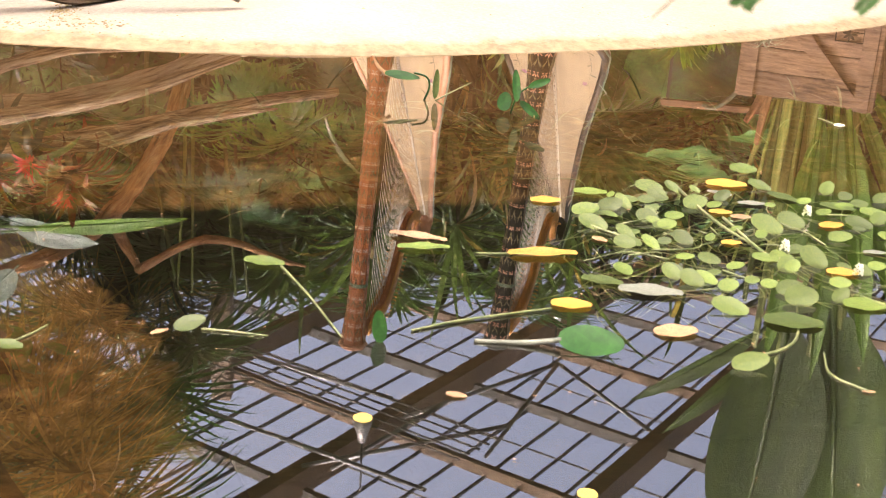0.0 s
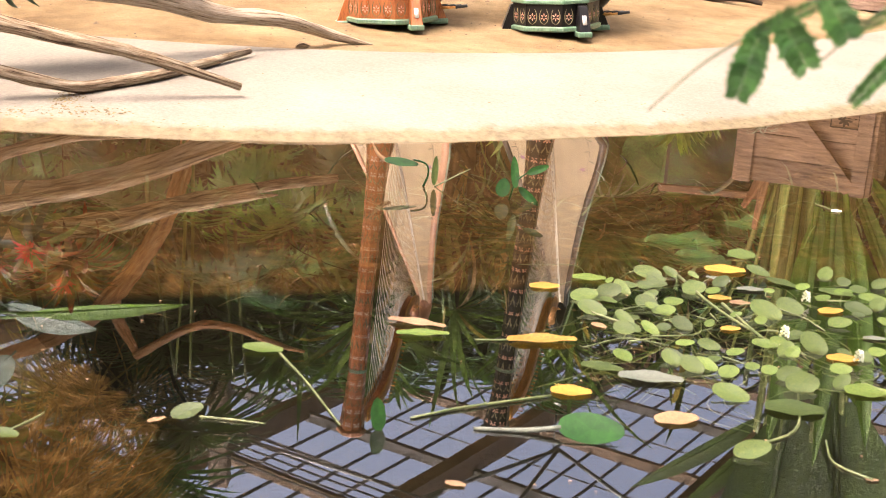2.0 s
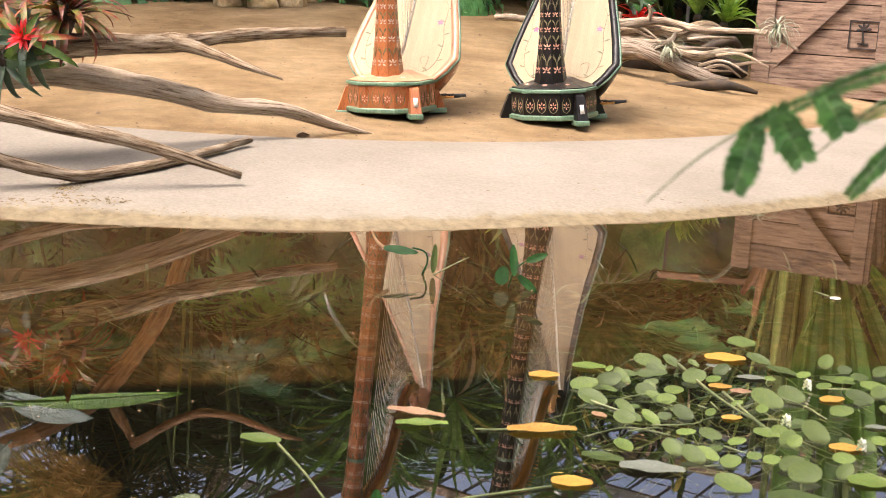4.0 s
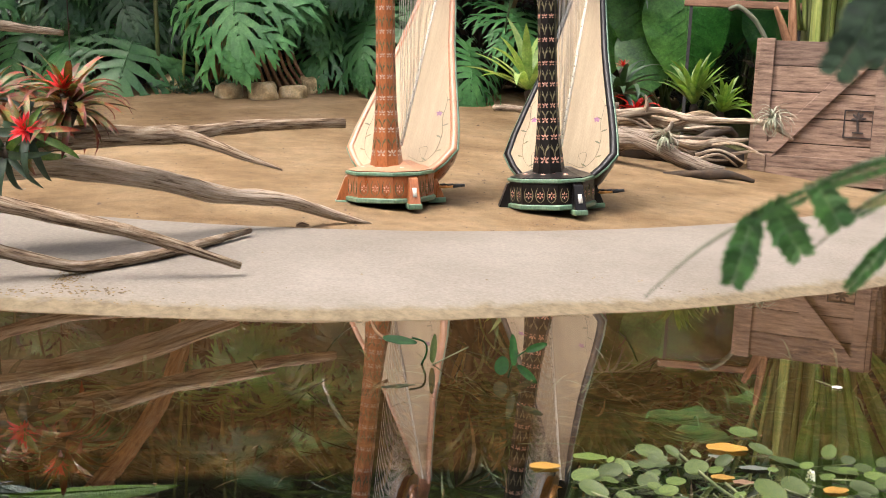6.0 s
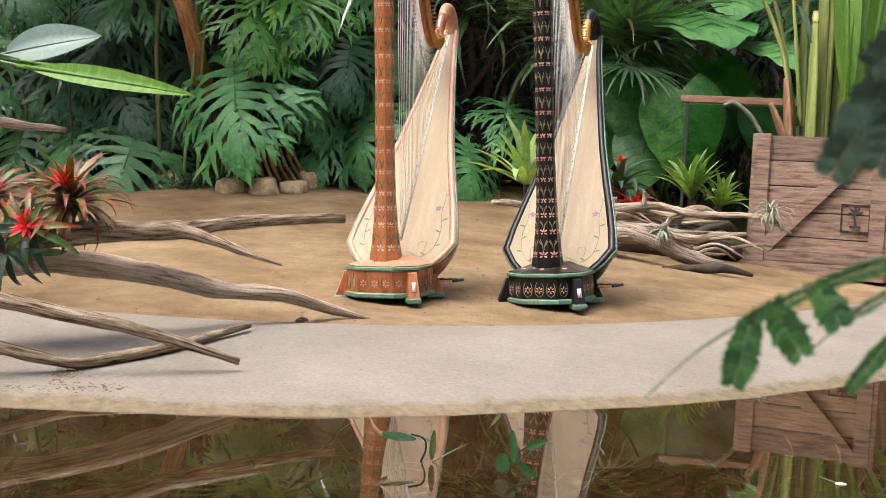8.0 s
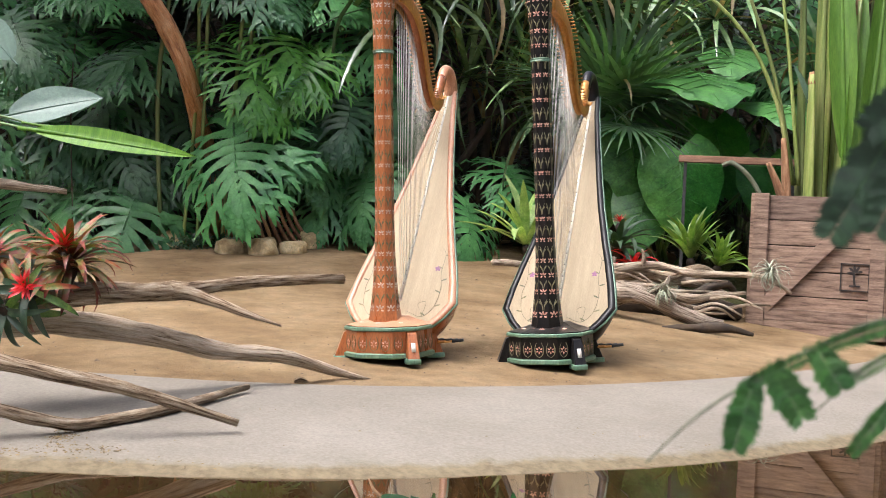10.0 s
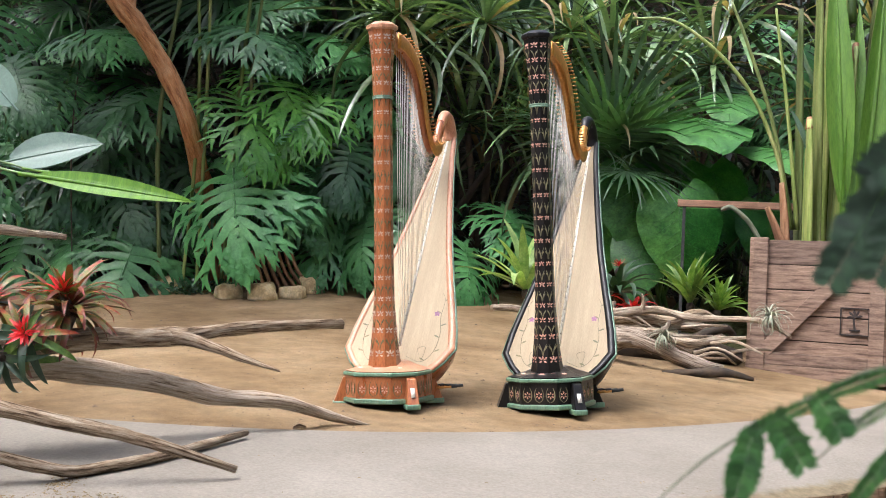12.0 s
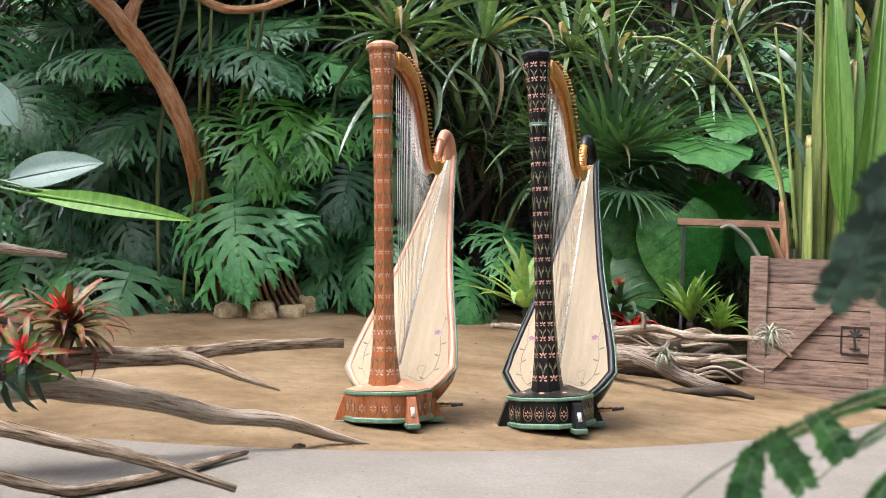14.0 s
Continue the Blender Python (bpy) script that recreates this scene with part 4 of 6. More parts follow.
def rosette(parent, at, count, lengths, meshes, el=(10, 85), az=(0, 360), name="leaf", wide=1.0):
    """Strap leaves standing round a heart."""
    for i in range(count):
        u = (i + rand(0, 1)) / count
        e = el[1] + (el[0] - el[1]) * u ** 0.8
        a = rand(*az) if az[1] - az[0] < 360 else i * 137.5 + rand(-15, 15)
        l = rand(*lengths)
        me = random.choice(meshes)
        share(name, me, parent, Matrix.Translation(at) @ Matrix.Rotation(radians(a), 4, "Z") @ Matrix.Rotation(radians(-e), 4, "Y") @ Matrix.Rotation(radians(rand(-18, 18)), 4, "X") @ Matrix.Diagonal((l, l * wide, l, 1)))


# ---------- split-leaf plants behind the sand ----------
def split_plant(base, leaves, group="split-leaf plants behind the sand", label="dark green split-leaf plant with large cut leaves"):
    bx, by = base
    o = Vector((bx, by, ground_z(bx, by) - 0.02))
    th = thing("split_leaf_plant", Matrix.Translation(o), label, "plant", group)
    bm = bmesh.new()
    tube(bm, [(0, 0, 0), (0.05, 0, 0.2), (0.02, 0.03, 0.45)], [0.09, 0.07, 0.05], 8, 8, 0.4)
    part("trunk", bm, M_DARKLOG, th)
    for x, y, z, size, tip, bright in leaves:
        at = Vector((x, y, z)) - o
        t = (math.cos(radians(tip)) * 0.9, -0.65, math.sin(radians(tip)) * 0.7)
        n = (rand(-0.45, 0.45), -0.5, rand(0.55, 1.15))
        share("leaf", SPLIT_BRIGHT if bright else random.choice(SPLIT), th, aim(at, t, n, size * 1.6), "bright green cut leaf" if bright else "")
        stalk(th, (rand(-0.05, 0.05), 0, 0.25), at + Vector((0, 0.02, 0)), 0.014, 0.10)
    return th


split_plant((-2.0, 12.1), [(-2.10, 11.2, 1.62, 0.68, -80, 0), (-1.90, 11.8, 1.60, 0.5, -30, 0), (-1.43, 11.8, 1.62, 0.5, -75, 0), (-2.4, 11.9, 1.45, 0.55, -140, 0), (-2.0, 11.6, 1.75, 0.45, 60, 0)])
split_plant((-3.2, 12.3), [(-3.0, 11.4, 1.0, 0.62, -95, 0), (-2.87, 11.8, 2.39, 0.62, -150, 0), (-3.23, 12.0, 2.1, 0.6, -120, 0), (-3.3, 11.7, 1.5, 0.5, -60, 0), (-3.6, 11.8, 1.1, 0.55, -110, 0), (-2.75, 12.0, 1.9, 0.5, -70, 0)])
split_plant((-4.3, 12.2), [(-3.62, 11.5, 2.9, 0.55, -10, 0), (-4.15, 11.2, 2.5, 0.5, -60, 0), (-4.16, 12.0, 1.1, 0.6, -100, 0), (-3.88, 12.0, 1.83, 0.6, -60, 0), (-4.4, 11.7, 1.7, 0.55, -120, 0), (-4.6, 11.6, 3.1, 0.6, -80, 0)])
split_plant((-1.6, 12.6), [(-2.07, 11.3, 2.28, 0.55, -60, 1), (-1.36, 11.4, 2.3, 0.42, -125, 1), (-2.25, 11.5, 3.0, 0.6, -25, 0), (-1.85, 11.6, 2.55, 0.55, -50, 1), (-2.4, 12.2, 3.3, 0.6, 10, 0), (-1.7, 12.2, 3.1, 0.55, -20, 0), (-1.1, 12.2, 2.7, 0.5, -60, 0)])
split_plant((-0.9, 12.4), [(-1.10, 11.6, 1.95, 0.45, -90, 0), (-0.91, 11.6, 1.30, 0.48, -95, 0), (-1.15, 11.7, 1.15, 0.42, -120, 0), (-0.6, 11.9, 1.6, 0.45, -60, 0), (-0.75, 12.0, 2.2, 0.5, -75, 0)])
split_plant((0.2, 12.2), [(0.02, 11.5, 1.02, 0.42, -80, 0), (-0.15, 11.7, 0.85, 0.4, -110, 0), (0.4, 11.9, 1.4, 0.45, -60, 0)])
filler = []
for i in range(60):
    x = rand(-5.2, 3.6)
    if -1.2 < x < 2.8 and i % 3:
        continue
    filler.append((x, rand(13.0, 13.9), rand(1.0, 3.9), rand(0.4, 0.6), rand(-150, -30), 0))
for k in range(6):
    split_plant((-4.5 + 1.5 * k, 13.6), [f for f in filler if -5.25 + 1.5 * k <= f[0] < -3.75 + 1.5 * k], label="dark green split-leaf plant deep in shade")


# ---------- strap-leaved shrubs, fan palms ----------
def shrub(base, heads, label="dark green shrub with long strap leaves"):
    bx, by = base
    o = Vector((bx, by, ground_z(bx, by) - 0.02))
    th = thing("strap_leaf_shrub", Matrix.Translation(o), label, "shrub", "strap-leaved shrubs")
    for x, y, z, n, l in heads:
        at = Vector((x, y, z)) - o
        bm = bmesh.new()
        tube(bm, [(rand(-0.05, 0.05), 0, 0), at * 0.5 + Vector((rand(-0.1, 0.1), 0, 0)), at], [0.05, 0.04, 0.03], 7, 10, 0.3)
        part("stem", bm, M_DARKLOG, th)
        rosette(th, at, n, (l * 0.9, l * 1.4), STRAPS, (-35, 80))
    return th


shrub((1.25, 12.6), [(1.30, 11.7, 2.95, 46, 0.95), (1.62, 12.0, 2.75, 36, 0.95), (1.15, 11.55, 2.05, 30, 0.8)])
shrub((-0.5, 12.6), [(-0.73, 11.6, 3.2, 40, 1.0), (0.55, 12.0, 2.35, 34, 0.9)], "green shrub with long arching strap leaves")
shrub((0.1, 12.6), [(0.11, 11.8, 3.2, 46, 1.0), (-0.02, 12.2, 2.3, 40, 1.0), (0.5, 12.4, 2.7, 34, 0.9)])
shrub((-0.6, 12.8), [(-0.64, 12.0, 2.95, 44, 1.1), (-0.9, 12.5, 3.6, 34, 1.1), (-1.5, 12.6, 3.7, 30, 1.1)])
shrub((1.0, 13.0), [(0.94, 12.0, 3.2, 44, 1.0), (0.75, 12.0, 2.0, 36, 0.95), (1.4, 12.7, 3.8, 34, 1.1)])
shrub((2.3, 12.9), [(2.35, 12.2, 2.96, 40, 1.0), (2.6, 12.5, 3.5, 40, 1.1), (1.9, 12.6, 2.6, 36, 1.0)])
shrub((3.6, 12.6), [(3.5, 12.0, 2.6, 34, 1.0), (3.9, 12.2, 3.4, 34, 1.1)])


def fan_palm(base, top, fans, label, dry=(), trunk_r=0.11):
    bx, by = base
    o = Vector((bx, by, ground_z(bx, by) - 0.02))
    th = thing("fan_palm", Matrix.Translation(o), label, "palm", "fan palms")
    t = Vector(top) - o
    bm = bmesh.new()
    tube(bm, [(0, 0, 0), t * 0.5 + Vector((0.03, 0, 0)), t], [trunk_r * 1.2, trunk_r, trunk_r], 10, 24, 0.35)
    part("trunk", bm, M_DARKLOG, th, "fibrous dark trunk")
    for meshes, rows in ((FANS, fans), (FANS_DRY, dry)):
        for az, el, reach, size in rows:
            a, e = radians(az), radians(el)
            d = Vector((math.cos(a) * math.cos(e), math.sin(a) * math.cos(e), math.sin(e)))
            at = t + d * reach
            tip = (d + Vector((0, 0, -0.35))).normalized()
            normal = Vector((-math.cos(a) * math.sin(e), -math.sin(a) * math.sin(e), math.cos(e))) + d * 0.25
            share("fan", random.choice(meshes), th, aim(at, tip, normal, size))
            stalk(th, t, at, 0.012, 0.05)
    return th


def crown(n, el=(-25, 75), reach=(0.5, 0.8), size=(0.6, 0.8)):
    return [(i * 137.5, el[0] + (el[1] - el[0]) * (i + 0.5) / n, rand(*reach), rand(*size)) for i in range(n)]


fan_palm((1.45, 12.2), (1.33, 11.4, 1.75), [(-120, 60, 0.4, 0.95), (-60, 55, 0.4, 0.9), (-90, 82, 0.5, 1.0), (-170, 45, 0.4, 0.9), (-10, 40, 0.4, 0.8), (-80, 5, 0.4, 0.7), (90, 60, 0.4, 0.8)], "low fan palm with stiff dark green leaflets")
fan_palm((-2.6, 13.6), (-2.6, 13.4, 4.0), crown(15, (-40, 38), (0.6, 1.0), (1.0, 1.35)), "tall fan palm with dark green fans")
fan_palm((-4.2, 13.9), (-4.3, 13.7, 3.5), crown(13), "tall fan palm with dark green fans")
fan_palm((-3.4, 14.0), (-3.4, 13.9, 4.0), crown(13), "tall fan palm with dark green fans")
fan_palm((-1.9, 14.0), (-1.9, 13.9, 3.6), crown(12), "tall fan palm with dark green fans")
fan_palm((-1.1, 13.8), (-1.2, 13.6, 4.0), crown(15, (-40, 38), (0.6, 1.0), (1.0, 1.35)), "tall fan palm with dark green fans")
fan_palm((0.3, 13.8), (0.2, 13.6, 4.05), crown(14, (-40, 38), (0.6, 1.0), (1.0, 1.3)), "tall fan palm with dark green fans")
for base, top, low, green, dry in (((-5.8, 8.8), (-3.5, 9.0, 5.0), -25, 5, 10), ((-6.2, 11.2), (-4.2, 11.4, 5.6), -50, 9, 15), ((-4.1, 13.8), (-3.75, 13.4, 5.3), -55, 9, 15)):
    fan_palm(base, top, crown(green, (5, 75), (0.7, 1.1), (1.1, 1.4)), "old fan palm with a skirt of dry fans",
             [(i * 47 + 10, rand(low, 5), rand(0.5, 1.0), rand(1.0, 1.4)) for i in range(dry)], 0.16)


# ---------- broad-leaved plants beside the glass panel ----------
o = Vector((1.9, 12.0, ground_z(1.9, 12.0) - 0.02))
taro = thing("elephant_ear_plant", Matrix.Translation(o), "bright green plant with large heart-shaped leaves", "plant")
for x, y, z, size, tip, nor in (
        (2.0, 11.5, 2.34, 0.80, (0.1, -1.0, -0.12), (0.0, -0.2, 1)), (2.75, 11.5, 2.10, 0.66, (0.1, -1.0, -0.12), (0.05, -0.2, 1)), (2.45, 11.8, 2.62, 0.5, (-0.2, -1, -0.3), (0, -0.3, 1)),
        (1.45, 11.2, 1.75, 0.52, (0.15, -0.4, -1), (0.1, -1, 0.35)), (1.84, 10.85, 1.52, 0.55, (0.1, -0.2, -1), (-0.15, -1, 0.2)), (1.62, 11.6, 2.0, 0.5, (-0.4, -0.6, -0.8), (0, -0.8, 0.6)),
        (2.25, 11.5, 1.85, 0.5, (0.2, -0.6, -0.9), (0, -0.8, 0.6)), (1.25, 11.5, 1.35, 0.46, (-0.3, -0.4, -1), (0, -1, 0.4)), (2.7, 11.2, 1.5, 0.46, (0.2, -0.4, -1), (0, -1, 0.4)), (1.6, 11.1, 1.2, 0.42, (-0.2, -0.5, -0.8), (0, -0.8, 0.5))):
    at = Vector((x, y, z)) - o
    share("leaf", random.choice(BROAD), taro, aim(at, tip, nor, size * 1.35))
    stalk(taro, (rand(-0.1, 0.1), 0, 0.05), at, 0.016, 0.04)

# ---------- orange-barked tree ----------
o = Vector((-2.35, 12.3, ground_z(-2.35, 12.3) - 0.03))
tree = thing("tree", Matrix.Translation(o), "leaning tree with peeling orange-brown bark", "tree")
bm = bmesh.new()
tube(bm, [Vector(p) - o for p in ((-2.35, 12.3, o.z), (-2.45, 12.0, 1.2), (-2.49, 11.45, 1.74), (-2.546, 11.15, 2.104), (-2.706, 11.1, 2.447), (-2.892, 11.0, 2.752), (-3.064, 10.9, 2.977), (-3.274, 10.8, 3.196), (-3.62, 10.6, 3.36), (-4.2, 10.5, 3.55), (-5.0, 10.5, 3.75))],
     [0.11, 0.10, 0.085, 0.080, 0.082, 0.085, 0.095, 0.075, 0.07, 0.06, 0.05], 12, 44, 0.22)
part("trunk", bm, M_BARK, tree)
for pts, rr in (([(-3.064, 10.9, 2.977), (-3.053, 11.0, 3.202), (-2.99, 11.1, 3.42), (-2.9, 11.15, 3.62)], [0.07, 0.06, 0.05, 0.03]),
                ([(-2.9, 11.1, 3.62), (-2.426, 11.0, 3.305), (-2.169, 11.0, 3.224), (-1.868, 11.0, 3.268), (-1.5, 11.05, 3.42), (-1.3, 11.15, 3.5)], [0.045, 0.04, 0.035, 0.03, 0.012])):
    bm = bmesh.new()
    tube(bm, [Vector(p) - o for p in pts], rr, 10, 20, 0.3)
    part("limb", bm, M_BARK, tree)
# unseen leaves above the tree, added to shade the plants at left
for i in range(34):
    at = Vector((rand(-5.6, -3.7), rand(9.8, 11.8), rand(4.6, 5.4))) - o
    share("leaf", random.choice(BROAD), tree, aim(at, (rand(-1, 1), rand(-1, 1), rand(-0.8, 0.1)), (rand(-0.3, 0.3), rand(-0.5, 0.3), 1), rand(0.25, 0.4)))
for x, z0, r in ((-3.55, 3.0, 0.006), (-2.75, 2.2, 0.02), (-2.55, 2.2, 0.016), (-2.42, 2.3, 0.016), (-2.2, 2.3, 0.018), (-1.95, 2.3, 0.016)):
    th = thing("cane", Matrix.Translation((x, 11.35, ground_z(x, 11.35))), "straight pale green cane rising through the leaves" if r > 0.01 else "thin brown hanging vine", "cane" if r > 0.01 else "vine", "canes behind the leaves")
    bm = bmesh.new()
    tube(bm, [(0, 0, 0), (rand(-0.1, 0.1), 0, 1.7), (rand(-0.1, 0.2), 0, 3.4)], [r, r * 1.1, r * 0.8], 7, 14, 0.15)
    part("stem", bm, M_BANANA if r > 0.01 else M_DARKLOG, th)

# ---------- leaf cluster hanging in from the side ----------
o = Vector((-2.9, 5.2, 0.15))
rub = thing("rubber_plant", Matrix.Translation(o), "plant with long smooth grey-green and lime leaves", "plant")
bm = bmesh.new()
tube(bm, [Vector(p) - o for p in ((-2.9, 5.2, 0.1), (-2.6, 5.3, 0.6), (-2.25, 5.4, 1.0), (-2.07, 5.5, 1.17))], [0.05, 0.04, 0.03, 0.02], 8, 16, 0.2)
part("stem", bm, M_LOG, rub)


def smooth_leaf(mat, wide, bend, fold):
    bm = bmesh.new()
    rows = []
    for i in range(15):
        u = i / 14
        w = wide * 0.5 * (math.sin(math.pi * (0.03 + 0.97 * u) ** 0.8) ** 0.8) + 0.002
        rows.append([bm.verts.new((k * w, u, -bend * u * u + fold * abs(k) * w + 0.004 * math.sin(u * 90) * abs(k))) for k in (-1, -0.5, 0, 0.5, 1)])
    for a, b in zip(rows, rows[1:]):
        for j in range(4):
            bm.faces.new((a[j], a[j + 1], b[j + 1], b[j]))
    tube(bm, [(0, -0.12, 0.0), (0, 0.0, 0.004), (0, 0.5, 0.004 - bend * 0.25), (0, 0.96, 0.002 - bend * 0.92)], [0.016, 0.014, 0.009, 0.003], 5, 8)
    return finish("leaf", bm, mat)


L_BLUE, L_LIME = smooth_leaf(M_BLUELEAF, 0.46, 0.05, 0.25), smooth_leaf(M_LIME, 0.15, 0.03, 0.3)
share("leaf", L_BLUE, rub, aim(Vector((-2.03, 5.5, 1.20)) - o, (0.38, 0.0, 0.10), (-0.15, -0.9, 0.55), 0.42), "grey-green smooth leaf")
share("leaf", L_LIME, rub, aim(Vector((-1.80, 5.2, 1.117)) - o, (0.84, 0, -0.085), (0.05, -0.85, 0.5), 0.67), "lime green leaf with a torn brown edge")
share("leaf", smooth_leaf(M_LIME, 0.06, 0.05, 0.5), rub, aim(Vector((-1.83, 5.24, 1.145)) - o, (0.84, 0, -0.10), (0.05, -0.6, 0.8), 0.42), "narrow torn half of a lime green leaf")
share("leaf", L_BLUE, rub, aim(Vector((-2.03, 5.5, 1.45)) - o, (-0.5, 0.1, 0.5), (0.2, -1, 0.4), 0.35))
share("leaf", L_BLUE, rub, aim(Vector((-2.15, 5.5, 1.2)) - o, (-0.6, 0.1, 0.3), (0.2, -1, 0.4), 0.45))


stalk(rub, Vector((-2.25, 5.35, 1.17)) - o, Vector((-1.80, 5.2, 1.117)) - o, 0.007, 0.02)
stalk(rub, Vector((-2.2, 5.35, 1.20)) - o, Vector((-1.83, 5.24, 1.145)) - o, 0.006, 0.03)


# ---------- bromeliads ----------
BROM_LEAF = [strap_mesh(M_BROM, 0.115, d, 0.4, 8, 0, 0.5) for d in (40, 75, 110)]
BROM_FRESH = [strap_mesh(M_BROMG, 0.13, d, 0.4, 8, 0, 0.5) for d in (30, 55, 90)]
BROM_PALE = [strap_mesh(material("pale_bromeliad_leaf", two((0.16, 0.28, 0.07), (0.36, 0.45, 0.17)), 6, 40, 0.45, 0.1, vary=0.3, leafy=0.25), 0.14, d, 0.4, 8, 0, 0.45) for d in (30, 60, 95)]
BROM_DARK = [strap_mesh(M_BROMD, 0.14, d, 0.4, 8, 0, 0.25) for d in (60, 90, 120)]
BRACT = strap_mesh(M_RED, 0.22, 20, 0.4, 5, 0, 0.35)
AIR = [strap_mesh(M_AIR, 0.06, d, 0.5, 7, 0, 0.15) for d in (70, 130, 190)]


def bromeliad(m, label, count, length, meshes, el=(-40, 85), flower=0.0, name="bromeliad", group=""):
    th = thing(name, m, label, "bromeliad", group)
    bm = lathe(bmesh.new(), [(0.02, -0.03), (0.03, 0.0), (0.035, 0.02), (0.02, 0.05)], 8)
    part("root_ball", bm, M_DARKLOG, th)
    rosette(th, Vector((0, 0, 0.03)), count, (length * 0.7, length * 1.1), meshes, el)
    if flower:
        rosette(th, Vector((0, 0, 0.06)), 26, (flower * 0.6, flower), [BRACT], (5, 85), name="bract")
    return th


G = "red-flowered bromeliads on the log"
bromeliad(pose(-1.385, 4.38, 0.56, 6, 4, 0), "red and green bromeliad with a scarlet flower on the log", 70, 0.25, BROM_LEAF, (-15, 85), 0.0, group=G)
th = bromeliad(pose(-1.39, 4.35, 0.60, 14, 0, 0), "scarlet bromeliad flower head with fleshy bracts", 8, 0.13, BROM_LEAF, (40, 85), 0.095, group=G)
bromeliad(pose(-1.47, 4.26, 0.50, 70, 0, 0), "green bromeliad with a star-shaped scarlet flower", 22, 0.21, BROM_FRESH[2:] + BROM_DARK + BROM_LEAF[1:], (-50, 40), 0.075, group=G)
bromeliad(pose(-1.66, 4.38, 0.58, 20, 10, 0), "green and red bromeliad on the log", 28, 0.26, BROM_LEAF + BROM_DARK, (-20, 80), 0.07, group=G)
bromeliad(pose(-1.56, 4.30, 0.44, 95, 0, 0), "hanging dark green bromeliad under the log", 14, 0.24, BROM_DARK + BROM_FRESH[2:], (0, 60), group=G)

G = "green bromeliads by the driftwood"
bromeliad(pose(0.50, 9.75, 0.66, -4, -4, 0), "tall pale green bromeliad with broad leaves", 18, 0.62, BROM_PALE, (30, 88), group=G)
bromeliad(pose(1.70, 9.3, 0.62, 0, -6, 0), "fresh green bromeliad rooted in driftwood", 34, 0.40, BROM_FRESH[:2], (50, 88), group=G)
bromeliad(pose(1.88, 9.25, 0.58, 0, 12, 0), "fresh green bromeliad rooted in driftwood", 34, 0.33, BROM_FRESH, (30, 88), group=G)
bromeliad(pose(1.20, 9.7, 0.68), "dark green bromeliad with a red flower spike", 24, 0.46, BROM_DARK, (0, 70), 0.0, group=G)
th = bromeliad(pose(1.21, 9.7, 0.86), "narrow red flower spike of a bromeliad", 6, 0.12, BROM_LEAF, (50, 85), 0.08, group=G)
bm = bmesh.new()
tube(bm, [(0, 0, -0.25), (0, 0, 0.02)], [0.012, 0.012], 6)
part("spike_stem", bm, M_BROMD, th)
bromeliad(pose(1.30, 9.5, 0.55), "rust red bromeliad low in the driftwood", 22, 0.24, [strap_mesh(M_RED, 0.2, d, 0.4, 6) for d in (60, 100)], (0, 70), group=G)

# ---------- driftwood heap ----------
G = "driftwood by the crate"
D = "driftwood"
branch("pale driftwood stick lying level in the heap", [(0.219, 9.0, 0.573), (0.43, 9.1, 0.568), (0.8, 9.2, 0.53)], [0.022, 0.026, 0.024], mat=M_DRIFT, name=D, group=G, n=10)
branch("long pale driftwood root reaching to the crate", [(0.95, 8.75, 0.55), (1.25, 8.9, 0.60), (1.42, 8.9, 0.61), (1.6, 8.8, 0.57), (1.9, 8.7, 0.576), (2.05, 8.55, 0.575), (2.17, 8.5, 0.52), (2.24, 8.48, 0.47)], [0.04, 0.032, 0.027, 0.026, 0.021, 0.018, 0.016, 0.010],
       [(1.28, 8.9, 0.60), (1.29, 8.87, 0.66), (1.27, 8.85, 0.72)], [0.02, 0.015, 0.006], M_DRIFT, 22, D, G)
branch("thick pale driftwood stump with splintered ends", [(0.98, 8.7, 0.28), (1.05, 8.6, 0.40), (1.2, 8.45, 0.42), (1.4, 8.35, 0.34), (1.6, 8.3, 0.27), (1.75, 8.28, 0.26)], [0.10, 0.085, 0.06, 0.05, 0.046, 0.02],
       [(1.25, 8.42, 0.42), (1.36, 8.3, 0.50), (1.38, 8.28, 0.56)], [0.03, 0.022, 0.01], M_DRIFT, 20, D, G)
branch("pale driftwood limb pointing to the crate", [(1.1, 8.8, 0.46), (1.35, 8.7, 0.46), (1.57, 8.6, 0.40), (1.75, 8.6, 0.43), (1.96, 8.6, 0.455)], [0.02, 0.026, 0.036, 0.026, 0.011], mat=M_DRIFT, name=D, group=G)
branch("dark wet log lying on the sand", [(1.35, 8.3, 0.20), (1.55, 8.25, 0.22), (1.75, 8.2, 0.235), (1.93, 8.2, 0.20)], [0.022, 0.034, 0.032, 0.012], mat=M_DARKLOG, name=D, group=G)
branch("grey driftwood log at the back of the heap", [(1.0, 9.3, 0.40), (1.3, 9.2, 0.48), (1.7, 9.3, 0.50), (2.0, 9.4, 0.40)], [0.04, 0.05, 0.042, 0.03], mat=M_DRIFT, name=D, group=G)
branch("dark rotten log under the driftwood heap", [(0.92, 9.15, 0.30), (1.3, 9.05, 0.34), (1.7, 9.1, 0.33), (2.05, 9.2, 0.28)], [0.09, 0.12, 0.11, 0.06], mat=M_DARKLOG, name=D, group=G)
branch("brown crooked root on top of the heap", [(1.0, 9.0, 0.50), (1.25, 8.95, 0.545), (1.5, 9.05, 0.53), (1.72, 9.1, 0.60), (1.9, 9.15, 0.55)], [0.035, 0.045, 0.04, 0.03, 0.012], mat=M_LOG, name=D, group=G)
